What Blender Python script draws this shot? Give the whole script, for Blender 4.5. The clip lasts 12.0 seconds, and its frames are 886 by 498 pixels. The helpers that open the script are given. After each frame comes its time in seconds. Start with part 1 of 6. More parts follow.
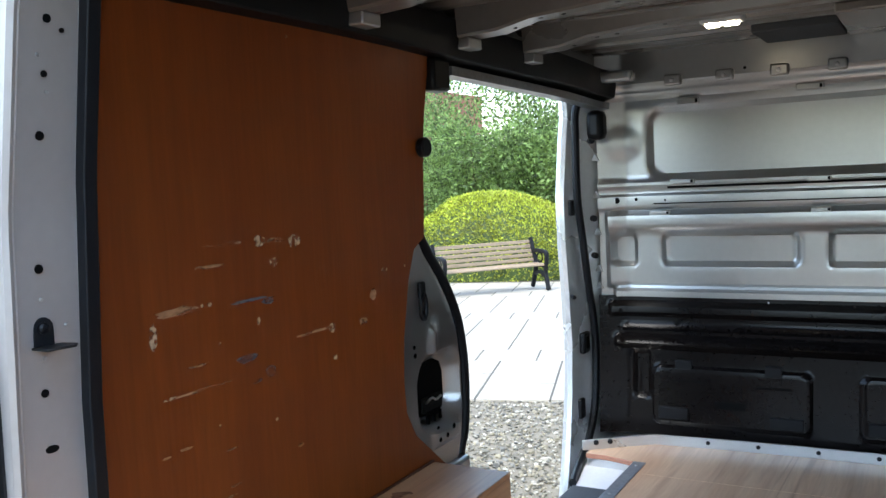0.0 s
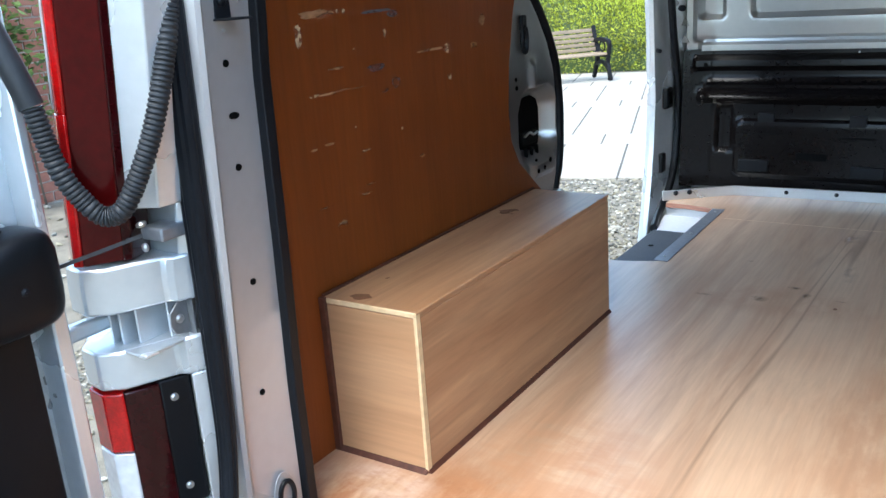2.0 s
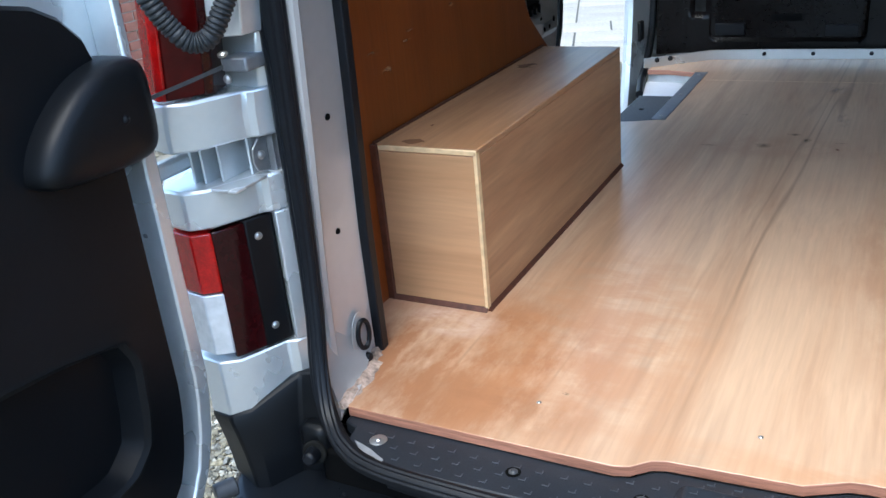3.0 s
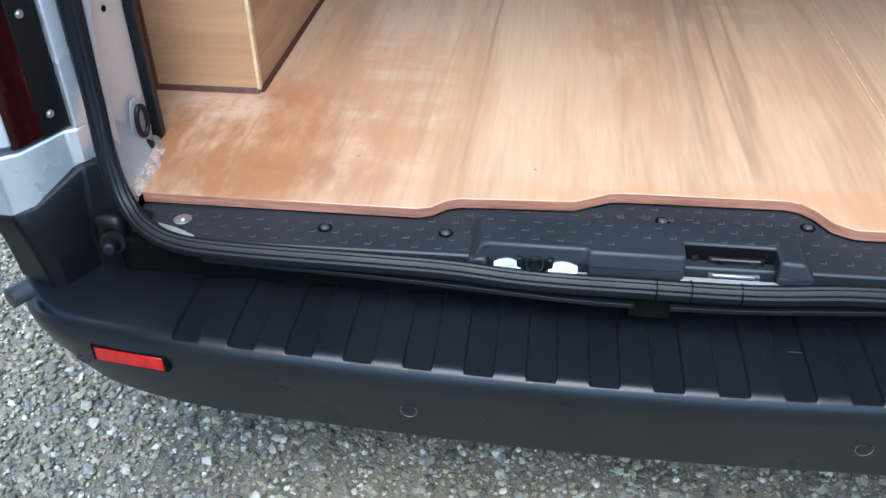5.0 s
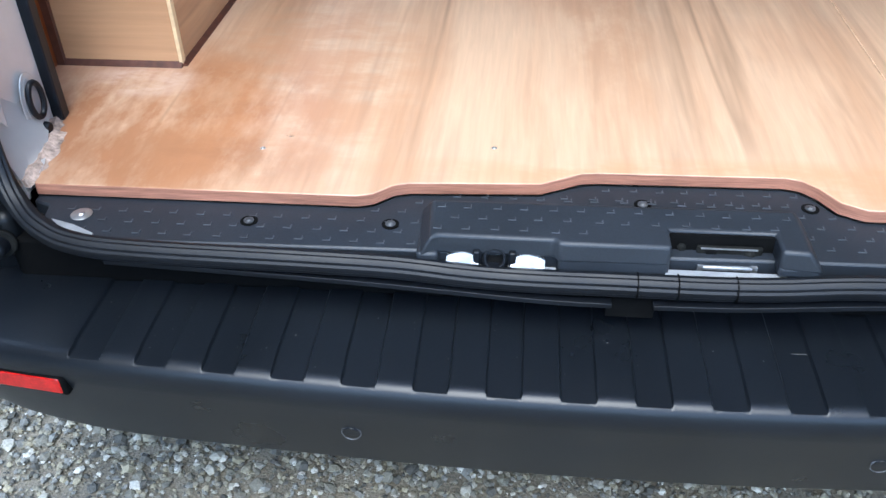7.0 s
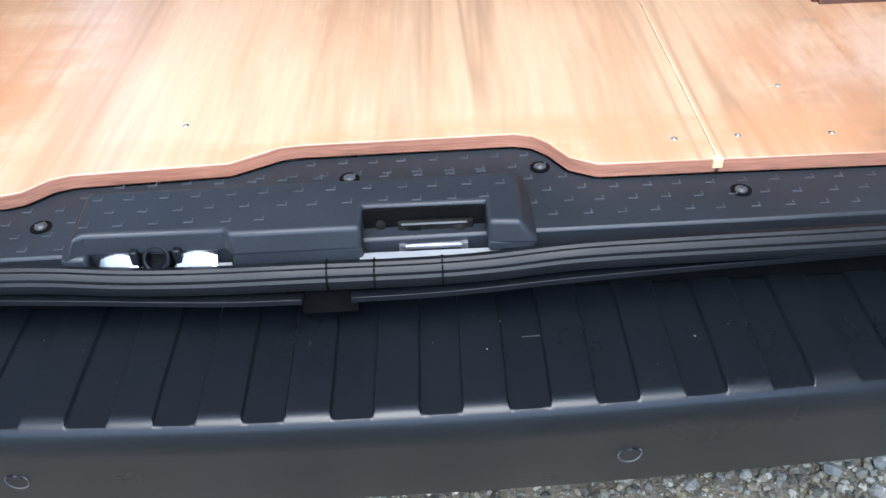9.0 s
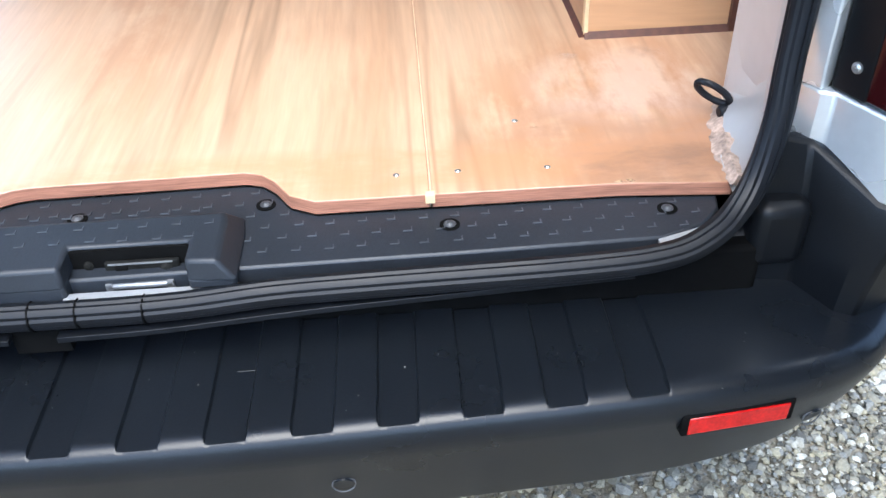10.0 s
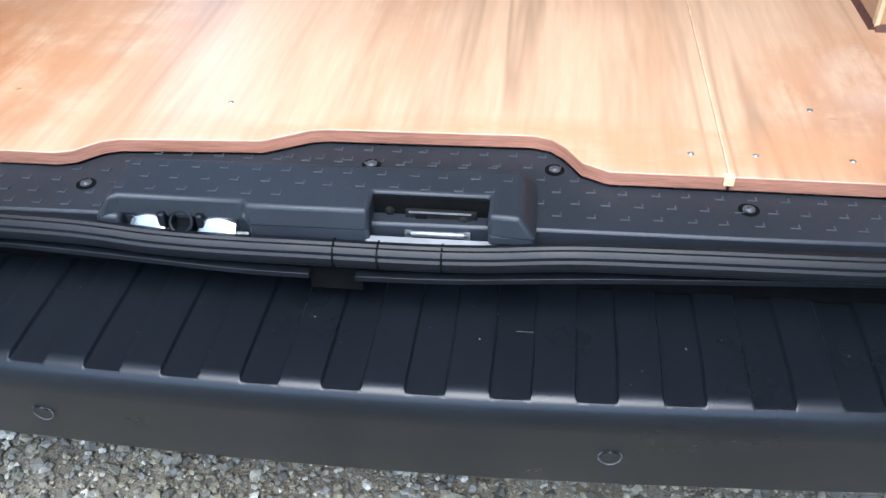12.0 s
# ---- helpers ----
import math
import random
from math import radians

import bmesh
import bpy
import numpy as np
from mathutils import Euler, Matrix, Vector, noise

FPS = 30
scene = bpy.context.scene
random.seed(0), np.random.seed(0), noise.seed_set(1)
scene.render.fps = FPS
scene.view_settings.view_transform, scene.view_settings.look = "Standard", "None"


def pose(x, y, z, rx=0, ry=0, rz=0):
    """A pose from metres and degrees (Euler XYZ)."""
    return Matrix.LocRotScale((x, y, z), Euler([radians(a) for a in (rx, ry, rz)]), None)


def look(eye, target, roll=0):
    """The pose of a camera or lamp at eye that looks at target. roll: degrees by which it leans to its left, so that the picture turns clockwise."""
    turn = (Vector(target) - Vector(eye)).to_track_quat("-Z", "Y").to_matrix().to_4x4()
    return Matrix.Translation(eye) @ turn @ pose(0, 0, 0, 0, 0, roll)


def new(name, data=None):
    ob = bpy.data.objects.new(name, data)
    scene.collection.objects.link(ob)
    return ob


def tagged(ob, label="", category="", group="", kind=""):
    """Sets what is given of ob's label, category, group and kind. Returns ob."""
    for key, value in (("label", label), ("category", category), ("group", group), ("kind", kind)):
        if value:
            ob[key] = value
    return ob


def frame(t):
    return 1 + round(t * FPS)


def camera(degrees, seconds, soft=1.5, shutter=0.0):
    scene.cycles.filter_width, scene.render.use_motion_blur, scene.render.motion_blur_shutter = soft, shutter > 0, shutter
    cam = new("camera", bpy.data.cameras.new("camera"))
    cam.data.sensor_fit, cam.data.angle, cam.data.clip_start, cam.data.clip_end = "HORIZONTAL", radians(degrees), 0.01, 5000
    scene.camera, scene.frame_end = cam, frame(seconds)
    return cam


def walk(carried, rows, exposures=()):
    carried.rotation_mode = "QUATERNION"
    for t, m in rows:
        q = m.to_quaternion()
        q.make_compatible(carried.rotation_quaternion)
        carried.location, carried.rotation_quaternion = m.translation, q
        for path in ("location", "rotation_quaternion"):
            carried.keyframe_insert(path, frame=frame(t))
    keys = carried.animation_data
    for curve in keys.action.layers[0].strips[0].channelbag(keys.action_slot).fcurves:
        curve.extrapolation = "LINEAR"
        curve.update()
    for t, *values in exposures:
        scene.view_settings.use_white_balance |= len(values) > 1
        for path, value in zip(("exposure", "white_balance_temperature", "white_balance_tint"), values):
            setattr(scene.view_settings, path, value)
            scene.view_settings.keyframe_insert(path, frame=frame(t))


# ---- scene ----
cam = camera(54.0, 12.0)
PATH = [
    (0, (0.173, -0.552, 1.504), (-0.81, 1.182, 1.337), -2.9),
    (0.5, (0.15, -0.582, 1.478), (-0.906, 1.093, 1.201), -2.5),
    (1, (0.144, -0.605, 1.441), (-0.976, 0.998, 1.022), -1.9),
    (1.5, (0.131, -0.638, 1.4), (-0.991, 0.933, 0.876), -1.8),
    (2, (0.129, -0.728, 1.363), (-0.932, 0.859, 0.765), -4.1),
    (2.5, (0.089, -0.803, 1.338), (-0.951, 0.752, 0.632), -4.0),
    (3, (-0.033, -0.882, 1.272), (-0.935, 0.715, 0.473), -5.8),
    (3.2, (-0.085, -0.911, 1.255), (-0.918, 0.701, 0.415), -5.6),
    (4.8, (-0.164, -1.014, 1.231), (-0.419, 0.59, 0.063), -0.6),
    (5, (-0.137, -1.013, 1.233), (-0.354, 0.585, 0.051), -0.9),
    (5.5, (-0.09, -1.023, 1.246), (-0.238, 0.591, 0.074), -1.9),
    (6, (-0.086, -1.041, 1.244), (-0.253, 0.576, 0.079), -1.9),
    (6.5, (-0.111, -0.98, 1.209), (-0.286, 0.635, 0.042), -1.3),
    (6.7, (-0.123, -0.932, 1.18), (-0.298, 0.672, -0.003), -1.1),
    (8.3, (0.011, -0.704, 1.043), (-0.042, 0.836, -0.231), -2.3),
    (8.5, (0.04, -0.709, 1.043), (0.013, 0.835, -0.227), -2.4),
    (9, (0.127, -0.725, 1.045), (0.125, 0.83, -0.213), -2.6),
    (9.5, (0.276, -0.733, 1.055), (0.278, 0.827, -0.196), -2.1),
    (10, (0.386, -0.746, 1.064), (0.448, 0.835, -0.16), -2.3),
    (10.5, (0.443, -0.769, 1.056), (0.497, 0.826, -0.149), -2.9),
    (11, (0.374, -0.766, 1.055), (0.387, 0.798, -0.191), -2.4),
    (11.5, (0.32, -0.758, 1.052), (0.224, 0.794, -0.205), -2.4),
    (12, (0.217, -0.755, 1.058), (0.0, 0.789, -0.195), -1.9),
]
walk(cam, [(t, look(e, a, r)) for t, e, a, r in PATH], exposures=[(0, 2.55, 6700, 6), (0.5, 2.70, 6650, 6), (1.0, 2.93, 6650, 6), (1.5, 2.85, 6550, 5), (2.0, 2.56, 6450, 4), (2.5, 2.33, 6300, 4), (3.2, 2.12, 6200, 4), (4.8, 2.2, 5950, 3), (5.6, 2.32, 5880, 4), (6.7, 2.40, 5880, 4), (8.3, 2.48, 6020, 7), (10.5, 2.62, 6330, 7), (12, 2.51, 6080, 7)])

# ---- light ----
world = bpy.data.worlds.new("overcast_sky")
scene.world = world
world.use_nodes = True
wn = world.node_tree.nodes
sky = wn.new("ShaderNodeTexSky")
sky.sky_type = "NISHITA"
sky.sun_disc = False
sky.sun_elevation, sky.sun_rotation = radians(61.5), radians(185)
sky.air_density, sky.dust_density = 1.0, 1.0
wn["Background"].inputs[1].default_value = 0.15
world.node_tree.links.new(sky.outputs[0], wn["Background"].inputs[0])
sun_data = bpy.data.lights.new("sun", "SUN")
sun_data.energy, sun_data.angle, sun_data.color = 0.85, radians(40), (1.0, 0.98, 0.95)
sun = new("sun", sun_data)
sun.matrix_world = look((-0.7, -7.6, 14), (0, 0, 0))


# ---- materials ----
def material(name, base, rough=0.5, metal=0.0, vary=0.12, scale=6.0, fine=80.0, bump=0.0, coat=0.0, stretch=(1, 1, 1), spec=0.5, wear=0.1):
    """Paint, plastic, rubber and the like: a base colour mottled at two scales, with fine relief."""
    m = bpy.data.materials.new(name)
    m.use_nodes = True
    n, l = m.node_tree.nodes, m.node_tree.links
    b = n["Principled BSDF"]
    b.inputs["Metallic"].default_value = metal
    b.inputs["Coat Weight"].default_value = coat
    b.inputs["Coat Roughness"].default_value = 0.12
    b.inputs["Specular IOR Level"].default_value = spec
    tc, mp = n.new("ShaderNodeTexCoord"), n.new("ShaderNodeMapping")
    mp.inputs["Scale"].default_value = stretch
    l.new(tc.outputs["Object"], mp.inputs["Vector"])
    big, small = n.new("ShaderNodeTexNoise"), n.new("ShaderNodeTexNoise")
    big.inputs["Scale"].default_value, big.inputs["Detail"].default_value = scale, 5
    small.inputs["Scale"].default_value, small.inputs["Detail"].default_value = fine, 3
    l.new(mp.outputs[0], big.inputs["Vector"])
    l.new(mp.outputs[0], small.inputs["Vector"])
    add = n.new("ShaderNodeMath")
    add.operation = "ADD"
    l.new(big.outputs[0], add.inputs[0])
    l.new(small.outputs[0], add.inputs[1])
    ramp = n.new("ShaderNodeMapRange")
    ramp.inputs["From Min"].default_value, ramp.inputs["From Max"].default_value = 0.7, 1.3
    ramp.inputs["To Min"].default_value, ramp.inputs["To Max"].default_value = 1 - vary, 1 + vary
    l.new(add.outputs[0], ramp.inputs["Value"])
    mul = n.new("ShaderNodeVectorMath")
    mul.operation = "SCALE"
    mul.inputs[0].default_value = base
    l.new(ramp.outputs[0], mul.inputs["Scale"])
    l.new(mul.outputs[0], b.inputs["Base Color"])
    rr = n.new("ShaderNodeMapRange")
    rr.inputs["To Min"].default_value, rr.inputs["To Max"].default_value = max(0.02, rough - wear), min(1, rough + wear)
    l.new(big.outputs[0], rr.inputs["Value"])
    l.new(rr.outputs[0], b.inputs["Roughness"])
    if bump:
        bp = n.new("ShaderNodeBump")
        bp.inputs["Strength"].default_value, bp.inputs["Distance"].default_value = 1.0, bump
        l.new(small.outputs[0], bp.inputs["Height"])
        l.new(bp.outputs[0], b.inputs["Normal"])
    return m


def plywood(name, light, dark, stain, along="y", rough=0.35, coat=0.25, spec=0.5, streak=0.88, flame=0.5, worn=()):
    """Varnished plywood veneer: long wavering grain, darker streaks, broad blotches."""
    m = bpy.data.materials.new(name)
    m.use_nodes = True
    n, l = m.node_tree.nodes, m.node_tree.links
    b = n["Principled BSDF"]
    b.inputs["Coat Weight"].default_value, b.inputs["Coat Roughness"].default_value = coat, 0.25
    tc = n.new("ShaderNodeTexCoord")
    mp = n.new("ShaderNodeMapping")
    sc = {"x": (0.3, 5, 5), "y": (5, 0.3, 5), "z": (5, 5, 0.3)}[along]
    mp.inputs["Scale"].default_value = sc
    l.new(tc.outputs["Object"], mp.inputs["Vector"])
    warp = n.new("ShaderNodeTexNoise")
    warp.inputs["Scale"].default_value, warp.inputs["Detail"].default_value = 2.0, 4
    l.new(tc.outputs["Object"], warp.inputs["Vector"])
    mixv = n.new("ShaderNodeVectorMath")
    mixv.operation = "MULTIPLY_ADD"
    mixv.inputs[1].default_value = (0.13, 0.13, 0.13)
    l.new(warp.outputs[1], mixv.inputs[0])
    l.new(mp.outputs[0], mixv.inputs[2])
    grain, fine, blot = (n.new("ShaderNodeTexNoise") for _ in range(3))
    grain.inputs["Scale"].default_value, grain.inputs["Detail"].default_value, grain.inputs["Roughness"].default_value = 2.3, 8, 0.62
    fine.inputs["Scale"].default_value, fine.inputs["Detail"].default_value = 26, 4
    blot.inputs["Scale"].default_value, blot.inputs["Detail"].default_value = 2.6, 7
    l.new(mixv.outputs[0], grain.inputs["Vector"])
    l.new(mixv.outputs[0], fine.inputs["Vector"])
    l.new(tc.outputs["Object"], blot.inputs["Vector"])
    r1 = n.new("ShaderNodeValToRGB")
    r1.color_ramp.elements[0].position, r1.color_ramp.elements[0].color = 0.34, (*dark, 1)
    r1.color_ramp.elements[1].position, r1.color_ramp.elements[1].color = 0.56, (*light, 1)
    l.new(grain.outputs[0], r1.inputs[0])
    mx = n.new("ShaderNodeMix")
    mx.data_type = "RGBA"
    l.new(r1.outputs[0], mx.inputs[6])
    mx.inputs[7].default_value = (*stain, 1)
    mr = n.new("ShaderNodeMapRange")
    mr.inputs["From Min"].default_value, mr.inputs["From Max"].default_value = 0.52, 0.75
    mr.inputs["To Max"].default_value = 0.55
    l.new(blot.outputs[0], mr.inputs["Value"])
    l.new(mr.outputs[0], mx.inputs[0])
    fr = n.new("ShaderNodeMapRange")
    fr.inputs["From Min"].default_value, fr.inputs["From Max"].default_value = 0.3, 0.7
    fr.inputs["To Min"].default_value, fr.inputs["To Max"].default_value = 0.91, 1.07
    l.new(fine.outputs[0], fr.inputs["Value"])
    mul = n.new("ShaderNodeVectorMath")
    mul.operation = "SCALE"
    l.new(mx.outputs[2], mul.inputs[0])
    l.new(fr.outputs[0], mul.inputs["Scale"])
    st, sm, sr = n.new("ShaderNodeTexNoise"), n.new("ShaderNodeMapping"), n.new("ShaderNodeMapRange")
    sm.inputs["Scale"].default_value = tuple(1.4 * q if q > 1 else 1.5 * q for q in sc)
    sm.inputs["Location"].default_value = (3.1, 1.7, 0.4)
    st.inputs["Scale"].default_value, st.inputs["Detail"].default_value, st.inputs["Distortion"].default_value = 2.4, 8, 0.5
    l.new(tc.outputs["Object"], sm.inputs["Vector"])
    l.new(sm.outputs[0], st.inputs["Vector"])
    sr.inputs["From Min"].default_value, sr.inputs["From Max"].default_value = 0.55, 0.72
    sr.inputs["To Min"].default_value, sr.inputs["To Max"].default_value = 1.0, streak
    l.new(st.outputs[0], sr.inputs["Value"])
    mul2 = n.new("ShaderNodeVectorMath")
    mul2.operation = "SCALE"
    l.new(mul.outputs[0], mul2.inputs[0])
    l.new(sr.outputs[0], mul2.inputs["Scale"])
    # flame figure: contour lines of a long smooth field, broken up by a mask
    cm, cf, wv, wr, mask, amt = (n.new(k) for k in ("ShaderNodeMapping", "ShaderNodeTexNoise", "ShaderNodeMath", "ShaderNodeMapRange", "ShaderNodeTexNoise", "ShaderNodeMapRange"))
    cm.inputs["Scale"].default_value = tuple(0.9 * q if q > 1 else 0.5 * q for q in sc)
    cm.inputs["Location"].default_value = (0.7, 5.2, 2.9)
    l.new(tc.outputs["Object"], cm.inputs["Vector"])
    l.new(cm.outputs[0], cf.inputs["Vector"])
    cf.inputs["Scale"].default_value, cf.inputs["Detail"].default_value, cf.inputs["Roughness"].default_value = 1.0, 4, 0.42
    wv.operation = "PINGPONG"
    wv.inputs[1].default_value = 0.028
    l.new(cf.outputs[0], wv.inputs[0])
    wr.inputs["From Min"].default_value, wr.inputs["From Max"].default_value = 0.0, 0.009
    wr.inputs["To Min"].default_value, wr.inputs["To Max"].default_value = 1.0, 0.0
    l.new(wv.outputs[0], wr.inputs["Value"])
    mask.inputs["Scale"].default_value, mask.inputs["Detail"].default_value = 1.1, 6
    l.new(sm.outputs[0], mask.inputs["Vector"])
    amt.inputs["From Min"].default_value, amt.inputs["From Max"].default_value = 0.47, 0.66
    amt.inputs["To Min"].default_value, amt.inputs["To Max"].default_value = 0.0, flame
    l.new(mask.outputs[0], amt.inputs["Value"])
    both, tone = n.new("ShaderNodeMath"), n.new("ShaderNodeMix")
    both.operation = "MULTIPLY"
    l.new(wr.outputs[0], both.inputs[0])
    l.new(amt.outputs[0], both.inputs[1])
    tone.data_type = "RGBA"
    l.new(both.outputs[0], tone.inputs[0])
    l.new(mul2.outputs[0], tone.inputs[6])
    tone.inputs[7].default_value = (*(0.55 * q for q in dark), 1)
    last = tone.outputs[2]
    for k, (cx, cy, rx, ry, colour, most) in enumerate(worn):
        # trodden zones: the varnish is gone and dirt sits in the grain, with a ragged outline
        off, far, fall, nz, nm, rag, both, mixw = (n.new(q) for q in ("ShaderNodeVectorMath", "ShaderNodeVectorMath", "ShaderNodeMapRange", "ShaderNodeTexNoise", "ShaderNodeMapping", "ShaderNodeMapRange", "ShaderNodeMath", "ShaderNodeMix"))
        off.operation, far.operation, both.operation = "MULTIPLY_ADD", "LENGTH", "MULTIPLY"
        off.inputs[1].default_value, off.inputs[2].default_value = (1 / rx, 1 / ry, 0), (-cx / rx, -cy / ry, 0)
        l.new(tc.outputs["Object"], off.inputs[0])
        l.new(off.outputs[0], far.inputs[0])
        fall.inputs["From Min"].default_value, fall.inputs["From Max"].default_value = 1.15, 0.6
        l.new(far.outputs["Value"], fall.inputs["Value"])
        nm.inputs["Scale"].default_value = (9, 3.5, 1) if k % 2 == 0 else (5, 11, 1)
        nm.inputs["Location"].default_value = (1.3 * k, 2.1 * k, 0)
        nz.inputs["Scale"].default_value, nz.inputs["Detail"].default_value, nz.inputs["Roughness"].default_value = 1.6, 9, 0.68
        l.new(tc.outputs["Object"], nm.inputs["Vector"])
        l.new(nm.outputs[0], nz.inputs["Vector"])
        rag.inputs["From Min"].default_value, rag.inputs["From Max"].default_value, rag.inputs["To Max"].default_value = 0.38, 0.55, most
        l.new(nz.outputs[0], rag.inputs["Value"])
        l.new(fall.outputs[0], both.inputs[0])
        l.new(rag.outputs[0], both.inputs[1])
        mixw.data_type = "RGBA"
        mixw.inputs[7].default_value = (*colour, 1)
        l.new(both.outputs[0], mixw.inputs[0])
        l.new(last, mixw.inputs[6])
        last = mixw.outputs[2]
    l.new(last, b.inputs["Base Color"])
    b.inputs["Specular IOR Level"].default_value = spec
    rr = n.new("ShaderNodeMapRange")
    rr.inputs["To Min"].default_value, rr.inputs["To Max"].default_value = rough - 0.1, rough + 0.18
    l.new(blot.outputs[0], rr.inputs["Value"])
    l.new(rr.outputs[0], b.inputs["Roughness"])
    bp = n.new("ShaderNodeBump")
    bp.inputs["Strength"].default_value, bp.inputs["Distance"].default_value = 0.5, 0.0006
    l.new(fine.outputs[0], bp.inputs["Height"])
    l.new(bp.outputs[0], b.inputs["Normal"])
    return m


PLY_FLOOR = plywood("floor_plywood", (0.585, 0.388, 0.250), (0.475, 0.285, 0.170), (0.51, 0.29, 0.17), "y", 0.36, 0.3, 0.4, 0.82, 0.9, (
    (-0.62, 0.16, 0.26, 0.26, (0.34, 0.135, 0.055), 0.85), (-0.68, 0.27, 0.09, 0.05, (0.66, 0.50, 0.40), 0.7), (-0.56, 0.06, 0.20, 0.07, (0.33, 0.15, 0.07), 0.7), (-0.45, 0.30, 0.20, 0.34, (0.46, 0.215, 0.10), 0.5),
    (0.63, 0.13, 0.20, 0.26, (0.40, 0.18, 0.085), 0.7), (0.65, 0.11, 0.15, 0.13, (0.40, 0.225, 0.145), 0.85), (0.66, 0.22, 0.13, 0.10, (0.62, 0.46, 0.36), 0.6), (0.66, 0.03, 0.11, 0.05, (0.25, 0.14, 0.09), 0.75),
    (0.02, 0.75, 0.10, 0.55, (0.40, 0.20, 0.105), 0.5), (0.22, 1.15, 0.16, 0.6, (0.44, 0.24, 0.13), 0.45), (-0.30, 1.33, 0.22, 0.10, (0.38, 0.19, 0.10), 0.4), (0.30, 0.05, 0.6, 0.05, (0.52, 0.25, 0.12), 0.5)))
PLY_WALL = plywood("wall_plywood", (0.21, 0.0495, 0.0062), (0.18, 0.040, 0.0050), (0.14, 0.0295, 0.0038), "z", 0.40, 0.08, 0.35, 0.95, 0.08)
PLY_BOX = plywood("box_plywood", (0.54, 0.305, 0.158), (0.38, 0.19, 0.09), (0.44, 0.23, 0.11), "y", 0.4, 0.2, 0.5, 0.82, 0.65)
PLY_END = plywood("box_end_plywood", (0.51, 0.285, 0.145), (0.42, 0.22, 0.105), (0.45, 0.24, 0.115), "x", 0.4, 0.2, 0.5, 0.88, 0.2)
PLY_EDGE = material("plywood_edge", (0.33, 0.145, 0.09), 0.55, vary=0.45, scale=30, fine=250, stretch=(0.15, 0.15, 4))
PLY_RAW = material("raw_plywood_edge", (0.72, 0.52, 0.29), 0.6, vary=0.15, scale=20)
FILLER = material("pale_wood_filler", (0.68, 0.47, 0.30), 0.6, vary=0.25, scale=25)
SILVER = material("silver_paint", (0.70, 0.735, 0.75), 0.28, metal=0.6, vary=0.04, scale=3, fine=60, coat=0.3)
PILLAR = material("taupe_silver_paint", (0.53, 0.51, 0.495), 0.36, metal=0.5, wear=0.03, vary=0.03, scale=4, fine=60)
SILVER_IN = material("silver_inner_paint", (0.56, 0.57, 0.56), 0.28, metal=0.72, wear=0.03, vary=0.03, scale=4, fine=50, coat=0.25)
BULK = material("bulkhead_paint_and_quarter_shade", (0.405, 0.40, 0.385), 0.30, metal=0.85, wear=0.03, vary=0.03, scale=4, fine=50)
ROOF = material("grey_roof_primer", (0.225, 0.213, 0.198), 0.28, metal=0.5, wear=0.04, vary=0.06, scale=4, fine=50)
# blue in the bases of these blacks stands in for reflected sky
PLASTIC = material("black_plastic", (0.0045, 0.0054, 0.0068), 0.40, vary=0.2, scale=8, fine=600, bump=0.0002, spec=0.22)
BUMPER = material("bumper_plastic", (0.0070, 0.0088, 0.0115), 0.30, vary=0.25, scale=6, fine=500, bump=0.00015, spec=0.34)
RUBBER = material("black_rubber", (0.0052, 0.0064, 0.0088), 0.45, vary=0.3, scale=20, fine=200, spec=0.26)
HINGE = material("hinge_grey_and_pocket_shade", (0.26, 0.265, 0.27), 0.4, metal=0.6, vary=0.15, scale=20)
STEEL = material("zinc_steel", (0.55, 0.55, 0.54), 0.35, metal=0.9, vary=0.15, scale=20)
# near-black for dark parts; on holes, gaps and recesses it paints their shade
DARK = material("black_and_recess_shade", (0.004, 0.004, 0.004), 0.8, vary=0.3, scale=30, spec=0.05)
TRIM_BROWN = material("dark_bulkhead_paint", (0.0062, 0.0050, 0.0048), 0.2, vary=0.25, scale=5, spec=0.17)
RED = material("red_lens", (0.42, 0.004, 0.004), 0.12, vary=0.3, scale=60, fine=300, spec=0.4, coat=0.3)
RED_MID = material("deep_red_lens", (0.055, 0.002, 0.002), 0.12, vary=0.2, scale=30, spec=0.22)
BARE = material("bare_bright_metal", (0.46, 0.47, 0.48), 0.34, metal=0.5, vary=0.12, scale=50)
PLATE = material("worn_latch_metal", (0.36, 0.37, 0.38), 0.25, metal=0.9, vary=0.2, scale=50)
# dirty metal, its colour darkened further for the shade under the latch overhang
DIRTY = material("dirty_metal_with_shade", (0.010, 0.010, 0.009), 0.8, metal=0.0, vary=0.5, scale=60, spec=0.1)
SENSOR_RING = material("worn_sensor_rim", (0.06, 0.062, 0.066), 0.45, vary=0.3, scale=80)
FLECK = material("dried_dirt_fleck", (0.07, 0.07, 0.068), 0.8, vary=0.3, scale=80)
RED_DARK = material("dark_red_lens", (0.022, 0.0015, 0.002), 0.1, vary=0.15, scale=30, spec=0.3)
CLEAR = material("clear_lens", (0.75, 0.77, 0.78), 0.15, metal=0.3, vary=0.12, scale=60, coat=1.0)
WHITE = material("white_paint", (0.62, 0.63, 0.64), 0.45, vary=0.05)
YARD_WALL = material("unseen_wall_grey", (0.115, 0.12, 0.125), 0.9, vary=0.3, scale=4, fine=30)
# bluish base here too, for the sky's reflection on the sill
SILL = material("worn_sill_plastic", (0.018, 0.0215, 0.027), 0.45, vary=0.22, scale=9, fine=400, bump=0.0002, spec=0.4)
TREAD = material("tread_mark_plastic", (0.055, 0.060, 0.068), 0.4, vary=0.2, scale=30)
